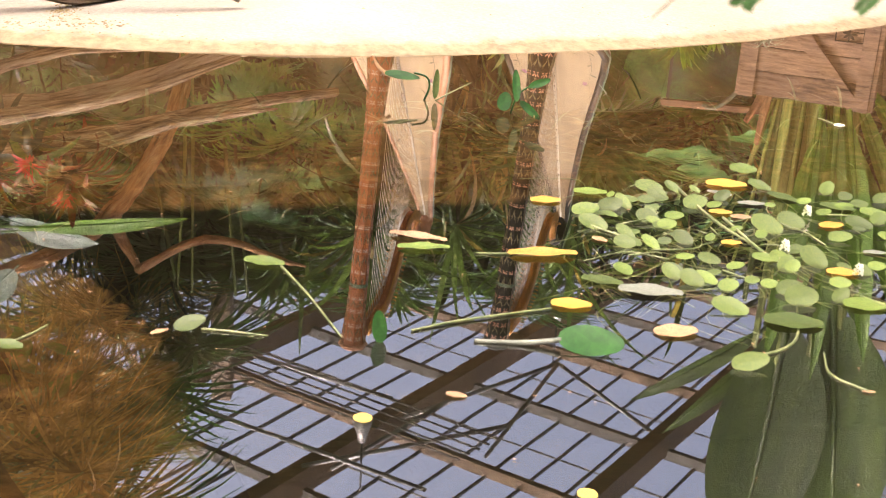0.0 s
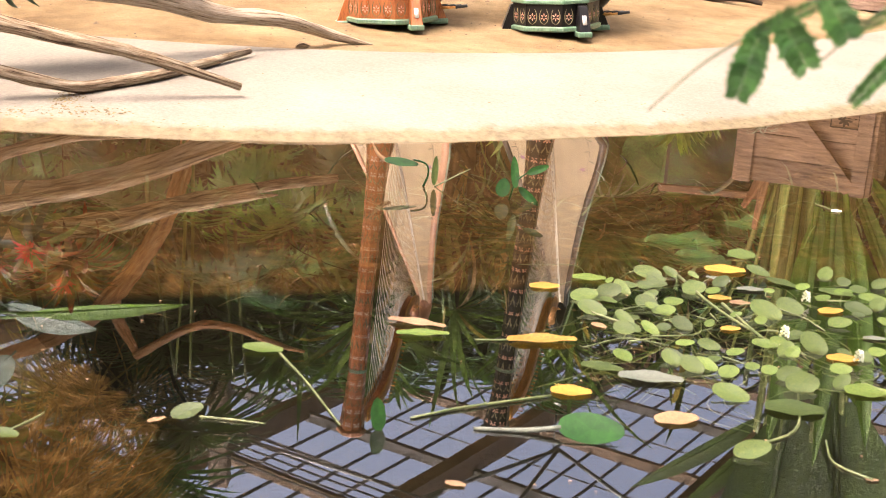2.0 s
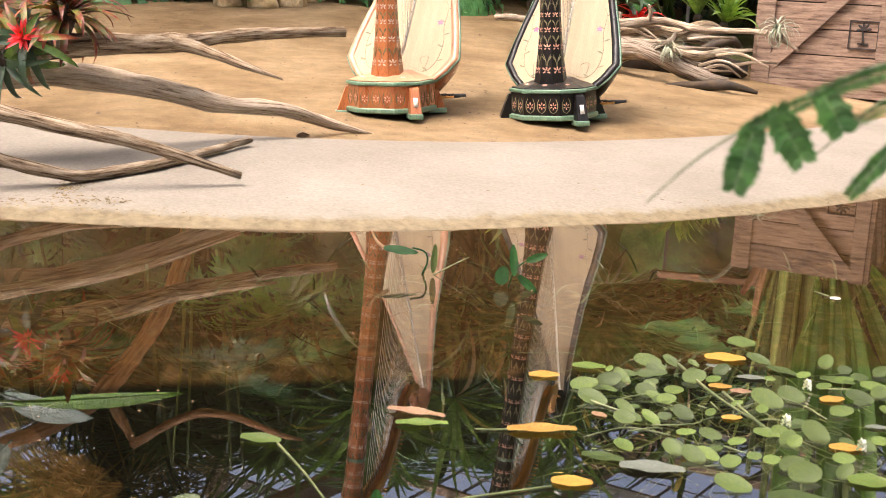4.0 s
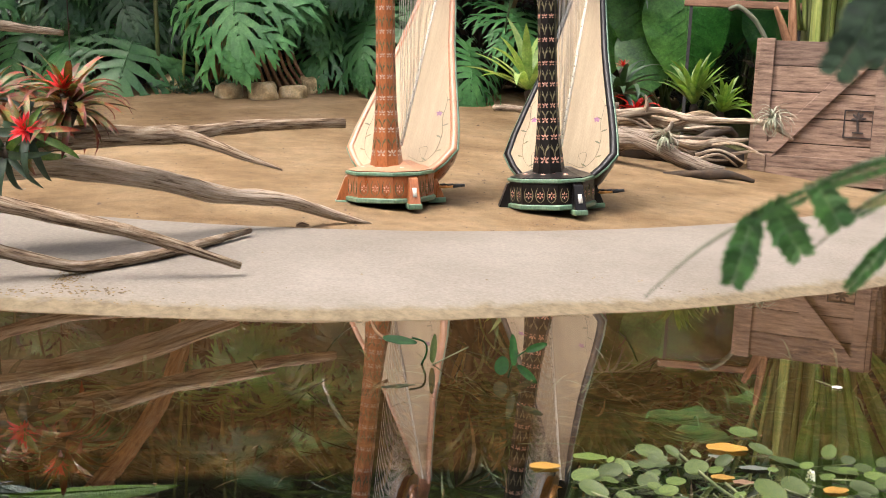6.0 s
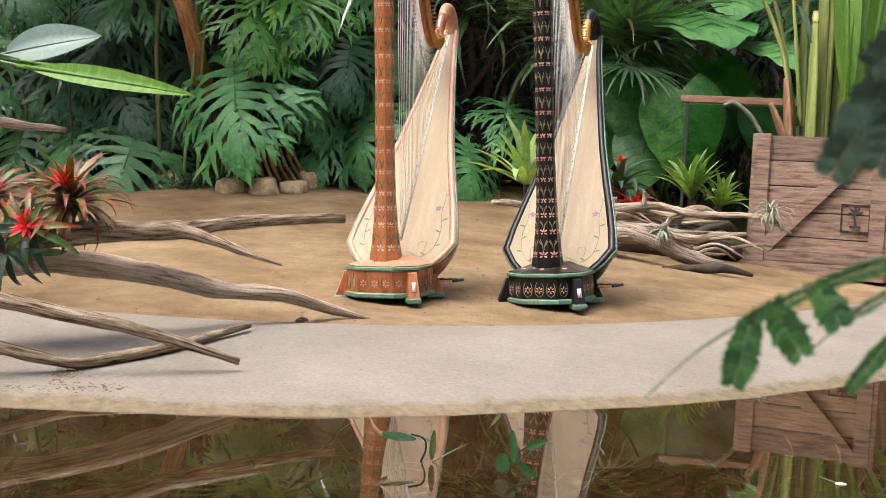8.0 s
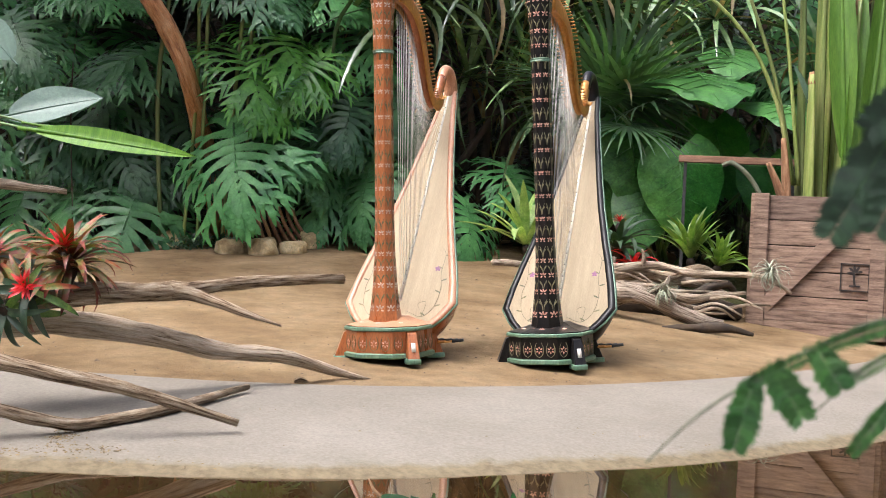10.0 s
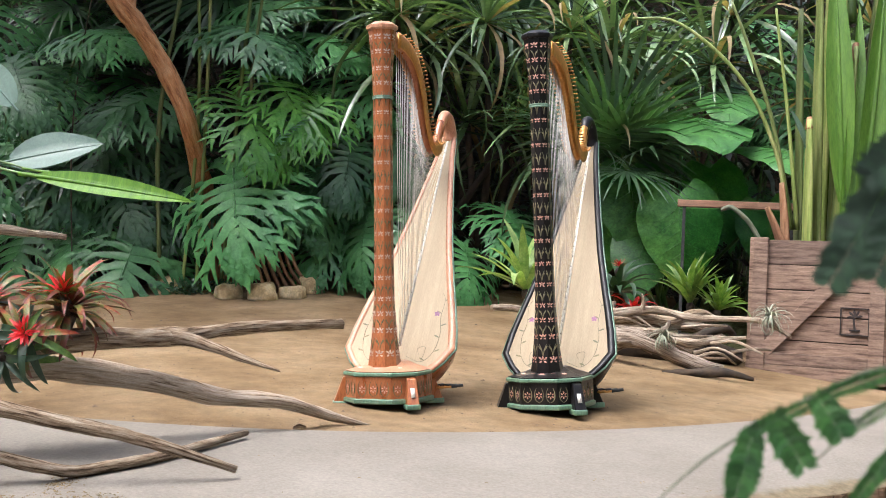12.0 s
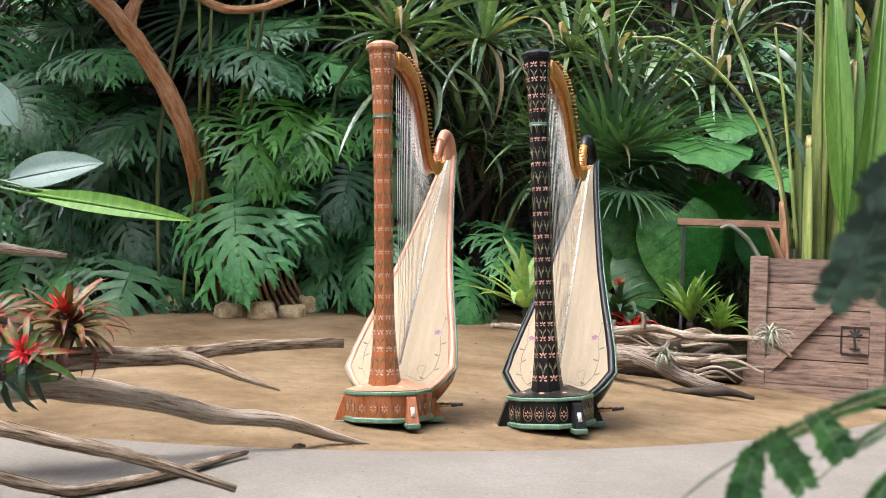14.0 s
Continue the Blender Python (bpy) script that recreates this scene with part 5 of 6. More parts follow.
branch("short upright driftwood stump", [(1.02, 9.0, 0.25), (1.05, 9.0, 0.5), (1.06, 9.0, 0.66)], [0.06, 0.055, 0.05], mat=M_DRIFT, name=D, group=G, n=10)
branch("dark crooked root in the heap", [(1.5, 9.1, 0.25), (1.7, 9.0, 0.42), (1.9, 9.0, 0.5), (2.0, 9.1, 0.42)], [0.04, 0.036, 0.028, 0.02], mat=M_DARKLOG, name=D, group=G)
branch("curved dead stalk leaning on the glass panel", [(2.3, 9.7, 1.15), (2.2, 9.75, 1.32), (2.08, 9.8, 1.42), (2.0, 9.82, 1.40)], [0.016, 0.018, 0.02, 0.014], mat=M_TWIG, name="dead_stalk", group="")
for k in range(14):
    x, y = rand(0.95, 1.9), rand(8.35, 9.0)
    z = ground_z(x, y) + rand(0.06, 0.3)
    a = rand(-0.5, 0.5)
    branch("thin bleached twig in the driftwood heap", [(x, y, z), (x + 0.15, y - 0.05, z + rand(-0.03, 0.06)), (x + 0.32, y + a * 0.3, z + rand(-0.05, 0.03))], [0.012, 0.011, 0.006], mat=M_DRIFT, name="twig", group=G, n=8)
for x, y, z, l in ((2.08, 8.46, 0.61, 0.14), (1.35, 8.30, 0.45, 0.12)):
    th = thing("air_plant", pose(x, y, z), "silvery air plant tuft sitting on driftwood", "air plant", "air plants")
    rosette(th, Vector((0, 0, 0)), 60, (l * 0.8, l * 1.5), AIR[1:], (-40, 88))

# ---------- rocks at the edge of the planting ----------
for x, y, sx, sy, sz in ((-2.66, 11.4, 0.12, 0.1, 0.14), (-2.04, 10.95, 0.13, 0.12, 0.11), (-1.75, 10.95, 0.17, 0.13, 0.12), (-1.50, 11.05, 0.12, 0.1, 0.09), (-1.40, 11.45, 0.10, 0.1, 0.14)):
    th = thing("rock", pose(x, y, ground_z(x, y) - 0.03, 0, 0, rand(0, 180)), "rough yellow limestone block on the sand", "rock", "edging rocks")
    bm = bmesh.new()
    bmesh.ops.create_icosphere(bm, subdivisions=3, radius=1.0)
    for v in bm.verts:
        c = Vector([math.copysign(abs(k) ** 0.6, k) for k in v.co])
        c *= 1 + 0.22 * noise.noise(c * 1.6 + Vector((x * 7, y, 0)))
        v.co = Vector((c.x * sx, c.y * sy, max(c.z, -0.4) * sz + 0.05))
    part("block", bm, M_ROCK, th)
for k in range(7):
    x = -1.85 + 0.06 * k
    th = thing("root", Matrix.Translation((x, 11.45, ground_z(x, 11.4) + 0.3)), "smooth brown aerial root sloping to the sand", "root", "aerial roots")
    bm = bmesh.new()
    tube(bm, [(-0.10, 0.05, 0.08), (-0.02, 0, -0.1), (0.08 + 0.02 * k, -0.1, -0.33)], [0.014, 0.018, 0.016], 7, 8, 0.1)
    part("strand", bm, M_DRYSTEM, th)

# ---------- stems in the crate ----------
o = CRATE_M @ Vector((0, 0, 0.9))
ban = thing("banana_clump", Matrix.Translation(o), "tall clump of yellow-green banana stems with cut tops", "plant")
for x, y, z0, lean, h1, r, cut in ((-0.22, -0.2, 0, -0.02, 1.0, 0.05, 1), (-0.12, -0.05, 0, -0.04, 2.2, 0.055, 0), (-0.02, -0.18, 0, 0.10, 1.55, 0.06, 1), (0.05, 0.1, 0, 0.02, 2.4, 0.06, 0), (0.14, -0.15, 0, 0.26, 0.75, 0.05, 1), (0.2, 0.05, 0, 0.12, 2.3, 0.055, 0), (0.3, -0.05, 0, 0.2, 2.0, 0.05, 0), (-0.3, 0.05, 0, -0.06, 0.55, 0.045, 2), (-0.34, -0.1, 0, -0.16, 0.35, 0.045, 2), (0.33, 0.2, 0, 0.3, 2.2, 0.045, 0), (0.0, 0.25, 0, 0.0, 2.4, 0.05, 0), (-0.18, 0.2, 0, -0.05, 1.9, 0.045, 0)):
    bm = bmesh.new()
    tube(bm, [(x, y, z0 - 0.05), (x + lean * 0.5, y, h1 * 0.5), (x + lean, y, h1)], [r * 2.1, r * 1.9, r * 1.15], 10, 12, 0.06, 0.30)
    st = part("stem", bm, M_DRYSTEM if cut == 2 else M_BANANA, ban, "dry orange-brown cut stem" if cut == 2 else "")
    if cut == 1:
        bm = bmesh.new()
        tube(bm, [(x + lean * 0.93, y, h1 * 0.93), (x + lean * 1.02, y, h1 * 1.02)], [r * 1.08, r * 0.8], 10, 3, 0.5, 0.4)
        part("cut_end", bm, M_DRYSTEM, st, "dry brown cut end")
BAN = smooth_leaf(M_BANLEAF, 0.15, 0.10, 0.35)
for x, y, z, dx, dy, dz, s in ((-0.12, 0, 2.1, -0.85, 0.1, 0.75, 1.25), (0.0, 0.1, 2.25, -0.7, 0.0, 0.9, 1.2), (0.6, 0.2, 2.3, 0.5, 0.2, 1, 1.5)):
    share("leaf", BAN, ban, aim((x, y, z), (dx, dy, dz), (0.15, -1, 0.2), s))
WIDE = smooth_leaf(M_BANLEAF, 0.36, 0.06, 0.2)
for x, y, z, dx, dy, dz, s in ((0.10, 0.05, 2.1, 0.0, 0.1, 1, 2.7), (0.5, 0.15, 2.0, 0.20, 0.1, 1, 2.8)):
    share("leaf", WIDE, ban, aim((x, y, z), (dx, dy, dz), (0.05, -1, 0.1), s), "broad banana leaf standing upright")
BLADE = smooth_leaf(M_BLADE, 0.085, 0.12, 0.5)
BROAD_BLADE = smooth_leaf(M_BLADE, 0.10, 0.10, 0.4)
for x, y, z, dx, dy, dz, s in ((0.1, -0.1, 0.1, 0.25, -0.1, 1, 1.7), (0.3, -0.1, 0.1, 0.5, -0.2, 1, 1.6), (0.4, 0.0, 0.05, 0.8, -0.3, 1, 1.5), (-0.05, 0.2, 0.1, 0.1, 0.1, 1, 2.3), (0.2, 0.25, 0.1, 0.3, 0.1, 1, 2.3), (0.35, -0.2, 0.0, 0.55, -0.5, 0.7, 0.9), (0.28, 0.1, 0.4, 0.6, -0.2, 1, 1.7),
                               (0.0, -0.28, 0.2, 0.10, 0.0, 1, 1.7), (0.12, -0.26, 0.5, 0.16, 0.0, 1, 1.6), (0.24, -0.22, 0.4, 0.3, 0.0, 1, 1.6), (0.2, -0.2, 1.0, 0.12, 0.0, 1, 1.5)):
    share("blade", BLADE, ban, aim((x, y, z), (dx, dy, dz), (0.25, -1, 0.2), s))
for x, y, z, dx, dy, dz, s in ((0.0, -0.28, 0.4, -0.06, 0.0, 1, 1.9), (0.12, -0.3, 0.25, 0.10, -0.02, 1, 2.0), (0.24, -0.25, 0.3, 0.24, -0.05, 1, 2.0), (0.36, -0.1, 0.5, 0.42, -0.1, 1, 1.8)):
    share("blade", BROAD_BLADE, ban, aim((x, y, z), (dx, dy, dz), (rand(-0.3, 0.3), -1, 0.2), s))
share("leaf", L_BLUE, ban, aim((-0.27, -0.2, 0.82), (-0.12, 0, 0.3), (0.9, -0.6, 0.1), 0.28))
for pts in ([(-0.3, 0, 0.2), (-0.42, 0.05, 0.8), (-0.7, 0.1, 1.35), (-1.15, 0.2, 1.75), (-1.5, 0.3, 1.8)], [(-0.25, 0.1, 0.2), (-0.42, 0.15, 1.0), (-0.62, 0.2, 1.6), (-0.75, 0.25, 1.95)], [(-0.22, 0.1, 0.2), (-0.3, 0.15, 1.0), (-0.42, 0.2, 1.9)]):
    bm = bmesh.new()
    tube(bm, pts, [0.018, 0.016, 0.014, 0.010], 7, 20)
    part("leaf_stalk", bm, M_BANANA, ban)

# ---------- framed glass panel ----------
pan = thing("glass_panel", pose(2.16, 9.92, ground_z(2.0, 9.9) - 0.02, -4, 0, -9), "murky glass panel with a brown wooden top rail", "glass panel")
bm = bmesh.new()
box(bm, 0.95, 0.05, 0.055, pose(0, 0, 1.20), 0.004)
part("top_rail", bm, M_RAIL, pan, smooth=False)
for x in (-0.42, 0.42):
    bm = bmesh.new()
    box(bm, 0.025, 0.025, 1.17, pose(x, 0, 0.585), 0.002)
    part("side_bar", bm, M_BLACK, pan, smooth=False)
bm = bmesh.new()
box(bm, 0.82, 0.008, 1.12, pose(0, 0, 0.60))
part("pane", bm, M_PANEL, pan, smooth=False)


# ---------- pond plants ----------
def pad_mesh(mat, aspect):
    """An oval floating leaf one metre long, a little cupped, with a midrib groove."""
    bm = bmesh.new()
    rings = []
    for k, r in enumerate((0.35, 0.75, 1.0)):
        rings.append([bm.verts.new((0.5 * r * math.cos(a), 0.5 * aspect * r * math.sin(a) * (1 - 0.12 * math.cos(a)), 0.022 * r * r + 0.02 * abs(math.sin(a)) * r + (0.014 * math.sin(a * 5) if k == 2 else 0))) for a in [2 * math.pi * i / 18 for i in range(18)]])
    mid = bm.verts.new((0, 0, 0))
    for i in range(18):
        j = (i + 1) % 18
        bm.faces.new((mid, rings[0][i], rings[0][j]))
        for a, b in zip(rings, rings[1:]):
            bm.faces.new((a[i], b[i], b[j], a[j]))
    return finish("leaf", bm, mat)


def pad_pose(x, y, length, turn, tilt):
    """Lies on the water with its near side dipped by tilt degrees; turn follows its long axis."""
    return Matrix.Translation((x, y, 0.0015 + 0.20 * length * math.sin(radians(tilt)))) @ Matrix.Rotation(radians(tilt), 4, "X") @ Matrix.Rotation(radians(turn), 4, "Z") @ Matrix.Diagonal((length, length, length, 1))


PADS = [pad_mesh(M_PAD, a) for a in (0.5, 0.6, 0.7)]
GREEN_A = [(0.676, 2.768, 0.065, -5), (0.486, 2.586, 0.046, -50), (0.303, 2.525, 0.072, 0), (0.432, 2.567, 0.061, -10), (0.685, 2.639, 0.055, -30), (0.836, 2.649, 0.052, 60), (0.720, 2.572, 0.073, -30), (0.338, 2.428, 0.046, 20),
           (0.280, 2.388, 0.059, 15), (0.416, 2.485, 0.038, 0), (0.516, 2.478, 0.053, 15), (0.678, 2.502, 0.024, 0), (0.401, 2.361, 0.047, -20), (0.435, 2.326, 0.040, 15), (0.288, 2.302, 0.061, -25), (0.635, 2.346, 0.067, -25),
           (0.692, 2.384, 0.057, -20), (0.824, 2.522, 0.072, -15), (0.453, 2.243, 0.043, -30), (0.591, 2.163, 0.048, -10), (0.682, 2.167, 0.057, -40), (0.770, 2.307, 0.050, 10), (0.598, 2.007, 0.049, 15), (0.494, 2.008, 0.039, 20)]
GREEN_B = [(0.570, 2.031, 0.032, 10), (0.476, 1.903, 0.063, -20), (0.608, 1.963, 0.059, 5), (0.571, 1.864, 0.097, -3), (0.716, 1.960, 0.076, 0), (0.461, 2.037, 0.044, -35), (0.483, 2.133, 0.043, -15), (0.442, 2.146, 0.037, 10),
           (0.699, 2.052, 0.040, 0), (0.796, 2.157, 0.035, 10), (0.890, 2.486, 0.059, -10), (0.543, 2.045, 0.028, 10), (0.463, 1.684, 0.060, 15), (0.276, 2.001, 0.074, -10), (0.834, 2.403, 0.057, -20), (0.941, 2.592, 0.049, 20),
           (0.667, 2.225, 0.032, 0), (0.527, 2.112, 0.037, 20), (0.416, 2.227, 0.028, 10), (0.377, 2.481, 0.042, 0)]
YELLOW = [(0.614, 2.645, 0.092, 0), (0.562, 2.438, 0.049, 0), (0.546, 2.247, 0.041, 10), (0.214, 1.884, 0.068, 0), (0.722, 2.116, 0.061, 0), (0.204, 2.447, 0.065, 8), (0.777, 2.393, 0.057, 20)]
BROWN = [(0.599, 2.413, 0.044, 0), (0.293, 2.221, 0.034, -40), (0.371, 1.796, 0.074, 10)]
SILVER = [(0.642, 2.510, 0.062, 0), (0.354, 1.962, 0.111, -3), (0.818, 2.239, 0.047, 0), (0.585, 2.573, 0.055, -25)]

weed = thing("pondweed", Matrix(), "spreading pondweed with oval green floating leaves and white flowers", "water plant")
for rows, meshes, label in ((GREEN_A + GREEN_B, PADS, ""), (YELLOW, [pad_mesh(M_PADY, 0.6)], "yellowed leaf"), (BROWN, [pad_mesh(M_PADB, 0.6)], "browned leaf"), (SILVER, [pad_mesh(M_PADG, 0.42)], "silvery grey leaf")):
    for x, y, l, a in rows:
        flat = l > 0.07
        share("leaf", random.choice(meshes), weed, pad_pose(x, y, l, a * (1.5 if flat else 1.0), 2 if flat or label else rand(18, 48)), label)
for i in range(52):
    share("leaf", random.choice(PADS), weed, pad_pose(rand(0.30, 0.95), rand(1.98, 2.6), rand(0.026, 0.048), rand(-60, 60), rand(10, 50)))
bm = bmesh.new()
for i in range(110):
    x, y = rand(0.28, 0.9), rand(1.95, 2.6)
    a, l = rand(0, 2 * math.pi), rand(0.08, 0.22)
    z = rand(-0.05, -0.002) if i % 4 else rand(0.001, 0.004)
    p = Vector((x, y, z))
    tube(bm, [p, p + Vector((math.cos(a) * l * 0.5, math.sin(a) * l * 0.5, rand(-0.02, 0.004))), p + Vector((math.cos(a + 0.6) * l, math.sin(a + 0.6) * l, rand(-0.05, 0.0)))], [0.0016, 0.0014, 0.001], 4, 7)
tagged(part("weed_tangle", bm, M_WSTEM, weed, "tangle of thin green stems"), kind="stuff")
for a, b, c in (((0.50, 2.58), (0.55, 2.35), (0.66, 2.1)), ((0.44, 1.69), (0.55, 1.78), (0.6, 1.95)), ((0.72, 2.0), (0.8, 1.9), (0.9, 1.8)), ((0.28, 2.30), (0.34, 2.25), (0.42, 2.22)), ((0.56, 2.4), (0.6, 2.2), (0.66, 2.05))):
    bm = bmesh.new()
    tube(bm, [(*a, 0.003), (*b, 0.001), (*c, -0.006)], [0.003, 0.0026, 0.002], 5, 12)
    part("runner", bm, M_WSTEM, weed)
for x, y in ((0.635, 2.20), (0.74, 2.09), (0.735, 2.43)):
    bm = bmesh.new()
    for k in range(18):
        petal(bm, Matrix.Translation((x + 0.008 * math.cos(k * 2.4) * (1 - k / 30), y, 0.006 + 0.001 * k)) @ Matrix.Rotation(radians(k * 137), 4, "Z") @ Matrix.Rotation(radians(50), 4, "X"), 0.011, 0.006, 0.002)
    part("flower", bm, M_WHITE, weed, "small white flower spike")


def loose(name, label, cat, x, y, l, turn, aspect, mat, tail=None, tilt=2):
    th = thing(name, Matrix.Translation((x, y, 0)), label, cat, "leaves floating on the pond")
    share("blade", pad_mesh(mat, aspect), th, Matrix.Translation((-x, -y, 0)) @ pad_pose(x, y, l, turn, tilt))
    if tail:
        bm = bmesh.new()
        tube(bm, [Vector((dx, dy, 0.002)) for dx, dy in tail], [0.0022, 0.0018, 0.0013], 5, 12)
        part("stalk", bm, M_WSTEM, th)


loose("floating_leaf", "long orange-yellow dying leaf floating on the pond", "leaf", 0.180, 2.118, 0.13, 8, 0.30, M_PADY, [(-0.06, -0.006), (-0.09, -0.012), (-0.12, -0.014)])
loose("floating_leaf", "brown withered leaf floating on the pond", "leaf", -0.047, 2.17, 0.112, -14, 0.26, M_PADB)
loose("floating_leaf", "pale green narrow leaf floating on the pond", "leaf", -0.035, 2.115, 0.097, 6, 0.32, M_PAD)
loose("floating_leaf", "fresh green oval leaf floating with a long stalk", "leaf", -0.303, 1.99, 0.072, -8, 0.45, M_PAD, [(0.03, -0.01), (0.09, -0.13), (0.16, -0.29)], 8)
loose("floating_leaf", "yellow-green leaf tip with a brown stalk on the pond", "leaf", -0.371, 1.708, 0.05, 30, 0.6, M_PAD, [(0.02, -0.01), (0.06, -0.012), (0.12, -0.02)], 25)
loose("floating_leaf", "reddish withered leaf tip floating on the pond", "leaf", -0.41, 1.68, 0.03, 40, 0.4, M_PADB)
loose("floating_leaf", "green leaf with a brown tip floating on the pond", "leaf", -0.605, 1.60, 0.045, -10, 0.5, M_PAD, [(0, 0.01), (0.02, 0.05), (0.03, 0.08)], 12)
loose("floating_leaf", "small dead leaf curled on the pond", "leaf", 0.03, 1.53, 0.03, -15, 0.5, M_PADB)
loose("floating_leaf", "white fallen petal floating on the pond", "petal", 1.04, 3.28, 0.03, 0, 0.5, M_WHITE, [(0, 0), (-0.02, 0.05), (-0.035, 0.08)], 15)
loose("floating_leaf", "dead stalk end curling on the pond", "leaf", 0.62, 1.62, 0.02, 0, 0.4, M_PADB, [(0, 0), (-0.04, 0.05), (-0.03, 0.13)])

th = thing("water_plantain", Matrix.Translation((0.23, 1.715, 0)), "glossy green leaf standing on a pale floating stalk", "water plant")
share("blade", pad_mesh(M_GLEAF, 0.62), th, Matrix.Translation((0.0, 0, 0.012)) @ Matrix.Rotation(radians(24), 4, "X") @ Matrix.Rotation(radians(-4), 4, "Z") @ Matrix.Diagonal((0.1, 0.1, 0.06, 1)))
bm = bmesh.new()
tube(bm, [(-0.045, 0, 0.012), (-0.10, 0.0, 0.004), (-0.175, 0.0, 0.002)], [0.004, 0.004, 0.003], 6, 10)
part("stalk", bm, M_PADG, th, "whitish stalk")
th = thing("water_plantain", Matrix.Translation((-0.087, 1.70, 0)), "small upright green leaf tip rising from the pond", "water plant")
share("blade", pad_mesh(M_GLEAF, 0.45), th, Matrix.Translation((0, 0, 0.022)) @ Matrix.Rotation(radians(75), 4, "X") @ Matrix.Rotation(radians(95), 4, "Z") @ Matrix.Diagonal((0.05, 0.05, 0.03, 1)))
th = thing("water_stalk", Matrix.Translation((-0.02, 1.76, 0)), "long thin green stalk lying on the pond", "stalk")
bm = bmesh.new()
tube(bm, [(-0.02, -0.02, 0.002), (0.06, 0.03, 0.003), (0.2, 0.1, 0.003)], [0.002, 0.0026, 0.002], 5, 10)
part("stem", bm, M_WSTEM, th)

th = thing("arum", Matrix.Translation((-0.075, 3.3, 0)), "dark green leaf arching on a looped stalk over the water", "water plant")
bm = bmesh.new()
tube(bm, [(0.0, 0, 0), (0.012, 0, 0.035), (0.004, 0, 0.062), (-0.03, 0, 0.072)], [0.0035, 0.003, 0.0028, 0.003], 6, 14)
part("stalk", bm, M_GLEAF, th)
share("blade", pad_mesh(M_GLEAF, 0.32), th, Matrix.Translation((-0.062, 0, 0.062)) @ Matrix.Rotation(radians(35), 4, "X") @ Matrix.Rotation(radians(8), 4, "Y") @ Matrix.Diagonal((0.095, 0.095, 0.06, 1)))
bm = bmesh.new()
tube(bm, [(-0.09, 0.02, 0.055), (-0.125, 0.02, 0.075), (-0.145, 0.02, 0.11)], [0.006, 0.005, 0.002], 6, 8)
part("dead_tip", bm, M_PADB, th, "pale withered tip")
share("blade", pad_mesh(M_PAD, 0.22), th, Matrix.Translation((0.03, 0, 0.045)) @ Matrix.Rotation(radians(80), 4, "X") @ Matrix.Rotation(radians(88), 4, "Z") @ Matrix.Diagonal((0.08, 0.08, 0.05, 1)))
bm = bmesh.new()
tube(bm, [(0.03, 0, 0.0), (0.08, 0, 0.03), (0.125, 0, 0.055)], [0.002, 0.0018, 0.0015], 5, 8)
part("stalk", bm, M_WSTEM, th)
th = thing("arum", Matrix.Translation((0.155, 3.2, 0)), "young green leaves rising from the water", "water plant")
for x, z, l, turn, asp in ((0.01, 0.075, 0.085, 95, 0.25), (-0.018, 0.032, 0.05, 80, 0.75), (0.07, 0.085, 0.06, 22, 0.34), (0.05, 0.012, 0.07, -40, 0.3)):
    share("blade", pad_mesh(M_GLEAF, asp), th, Matrix.Translation((x, 0, z)) @ Matrix.Rotation(radians(70), 4, "X") @ Matrix.Rotation(radians(turn), 4, "Z") @ Matrix.Diagonal((l, l, l * 0.6, 1)))
bm = bmesh.new()
tube(bm, [(0.0, 0, 0), (0.015, 0, 0.05), (0.05, 0, 0.08)], [0.003, 0.0026, 0.002], 5, 8)
part("stalk", bm, M_GLEAF, th)

# ---------- feathery branch close to the camera ----------
def leaflet_row(bm, a, b, width, count, droop=0.0):
    """Small overlapping leaflets in pairs along a to b."""
    a, b = Vector(a), Vector(b)
    d = (b - a).normalized()
    side = d.cross(Vector((0, 1, 0))).normalized()
    for i in range(count):
        u = (i + 0.5) / count
        c = a.lerp(b, u) + Vector((0, 0, -droop * math.sin(math.pi * u)))
        l = width * 0.5 * (0.55 + 0.9 * math.sin(math.pi * (0.08 + 0.84 * u)) ** 0.7) * rand(0.85, 1.1)
        for s in (-1, 1):
            t = (side * s + d * 0.55).normalized()
            n = Vector((rand(-0.3, 0.3), -1, rand(-0.3, 0.3)))
            w = n.cross(t).normalized() * l * 0.24
            c = c - t * l * 0.12
            q = [c, c + t * l * 0.45 + w, c + t * l * 1.12, c + t * l * 0.45 - w]
            bm.faces.new([bm.verts.new(p) for p in q])


def frond(pts, radii, rows, label, Y=1.6, leaf=None):
    o, near = Vector((0.9, Y, 0.6)), Vector((0, 0, EYE))
    th = thing("feathery_branch", Matrix.Translation(near) @ Matrix.Scale(0.45, 4) @ Matrix.Translation(o - near), label, "branch", "feathery branches near the water")
    bm = bmesh.new()
    tube(bm, [Vector((x, Y + dy, z)) - o for x, dy, z in pts], radii, 6, 20, 0.1)
    part("stem", bm, M_TWIG, th)
    for x0, z0, x1, z1, w, n in rows:
        bm = bmesh.new()
        p, q = Vector((x0, Y, z0)) - o, Vector((x1, Y - 0.03, z1)) - o
        leaflet_row(bm, p, q, w, n)
        tube(bm, [p, q], [0.0008, 0.0004], 4)
        tagged(part("foliage", bm, leaf or M_FERN, th), kind="stuff")


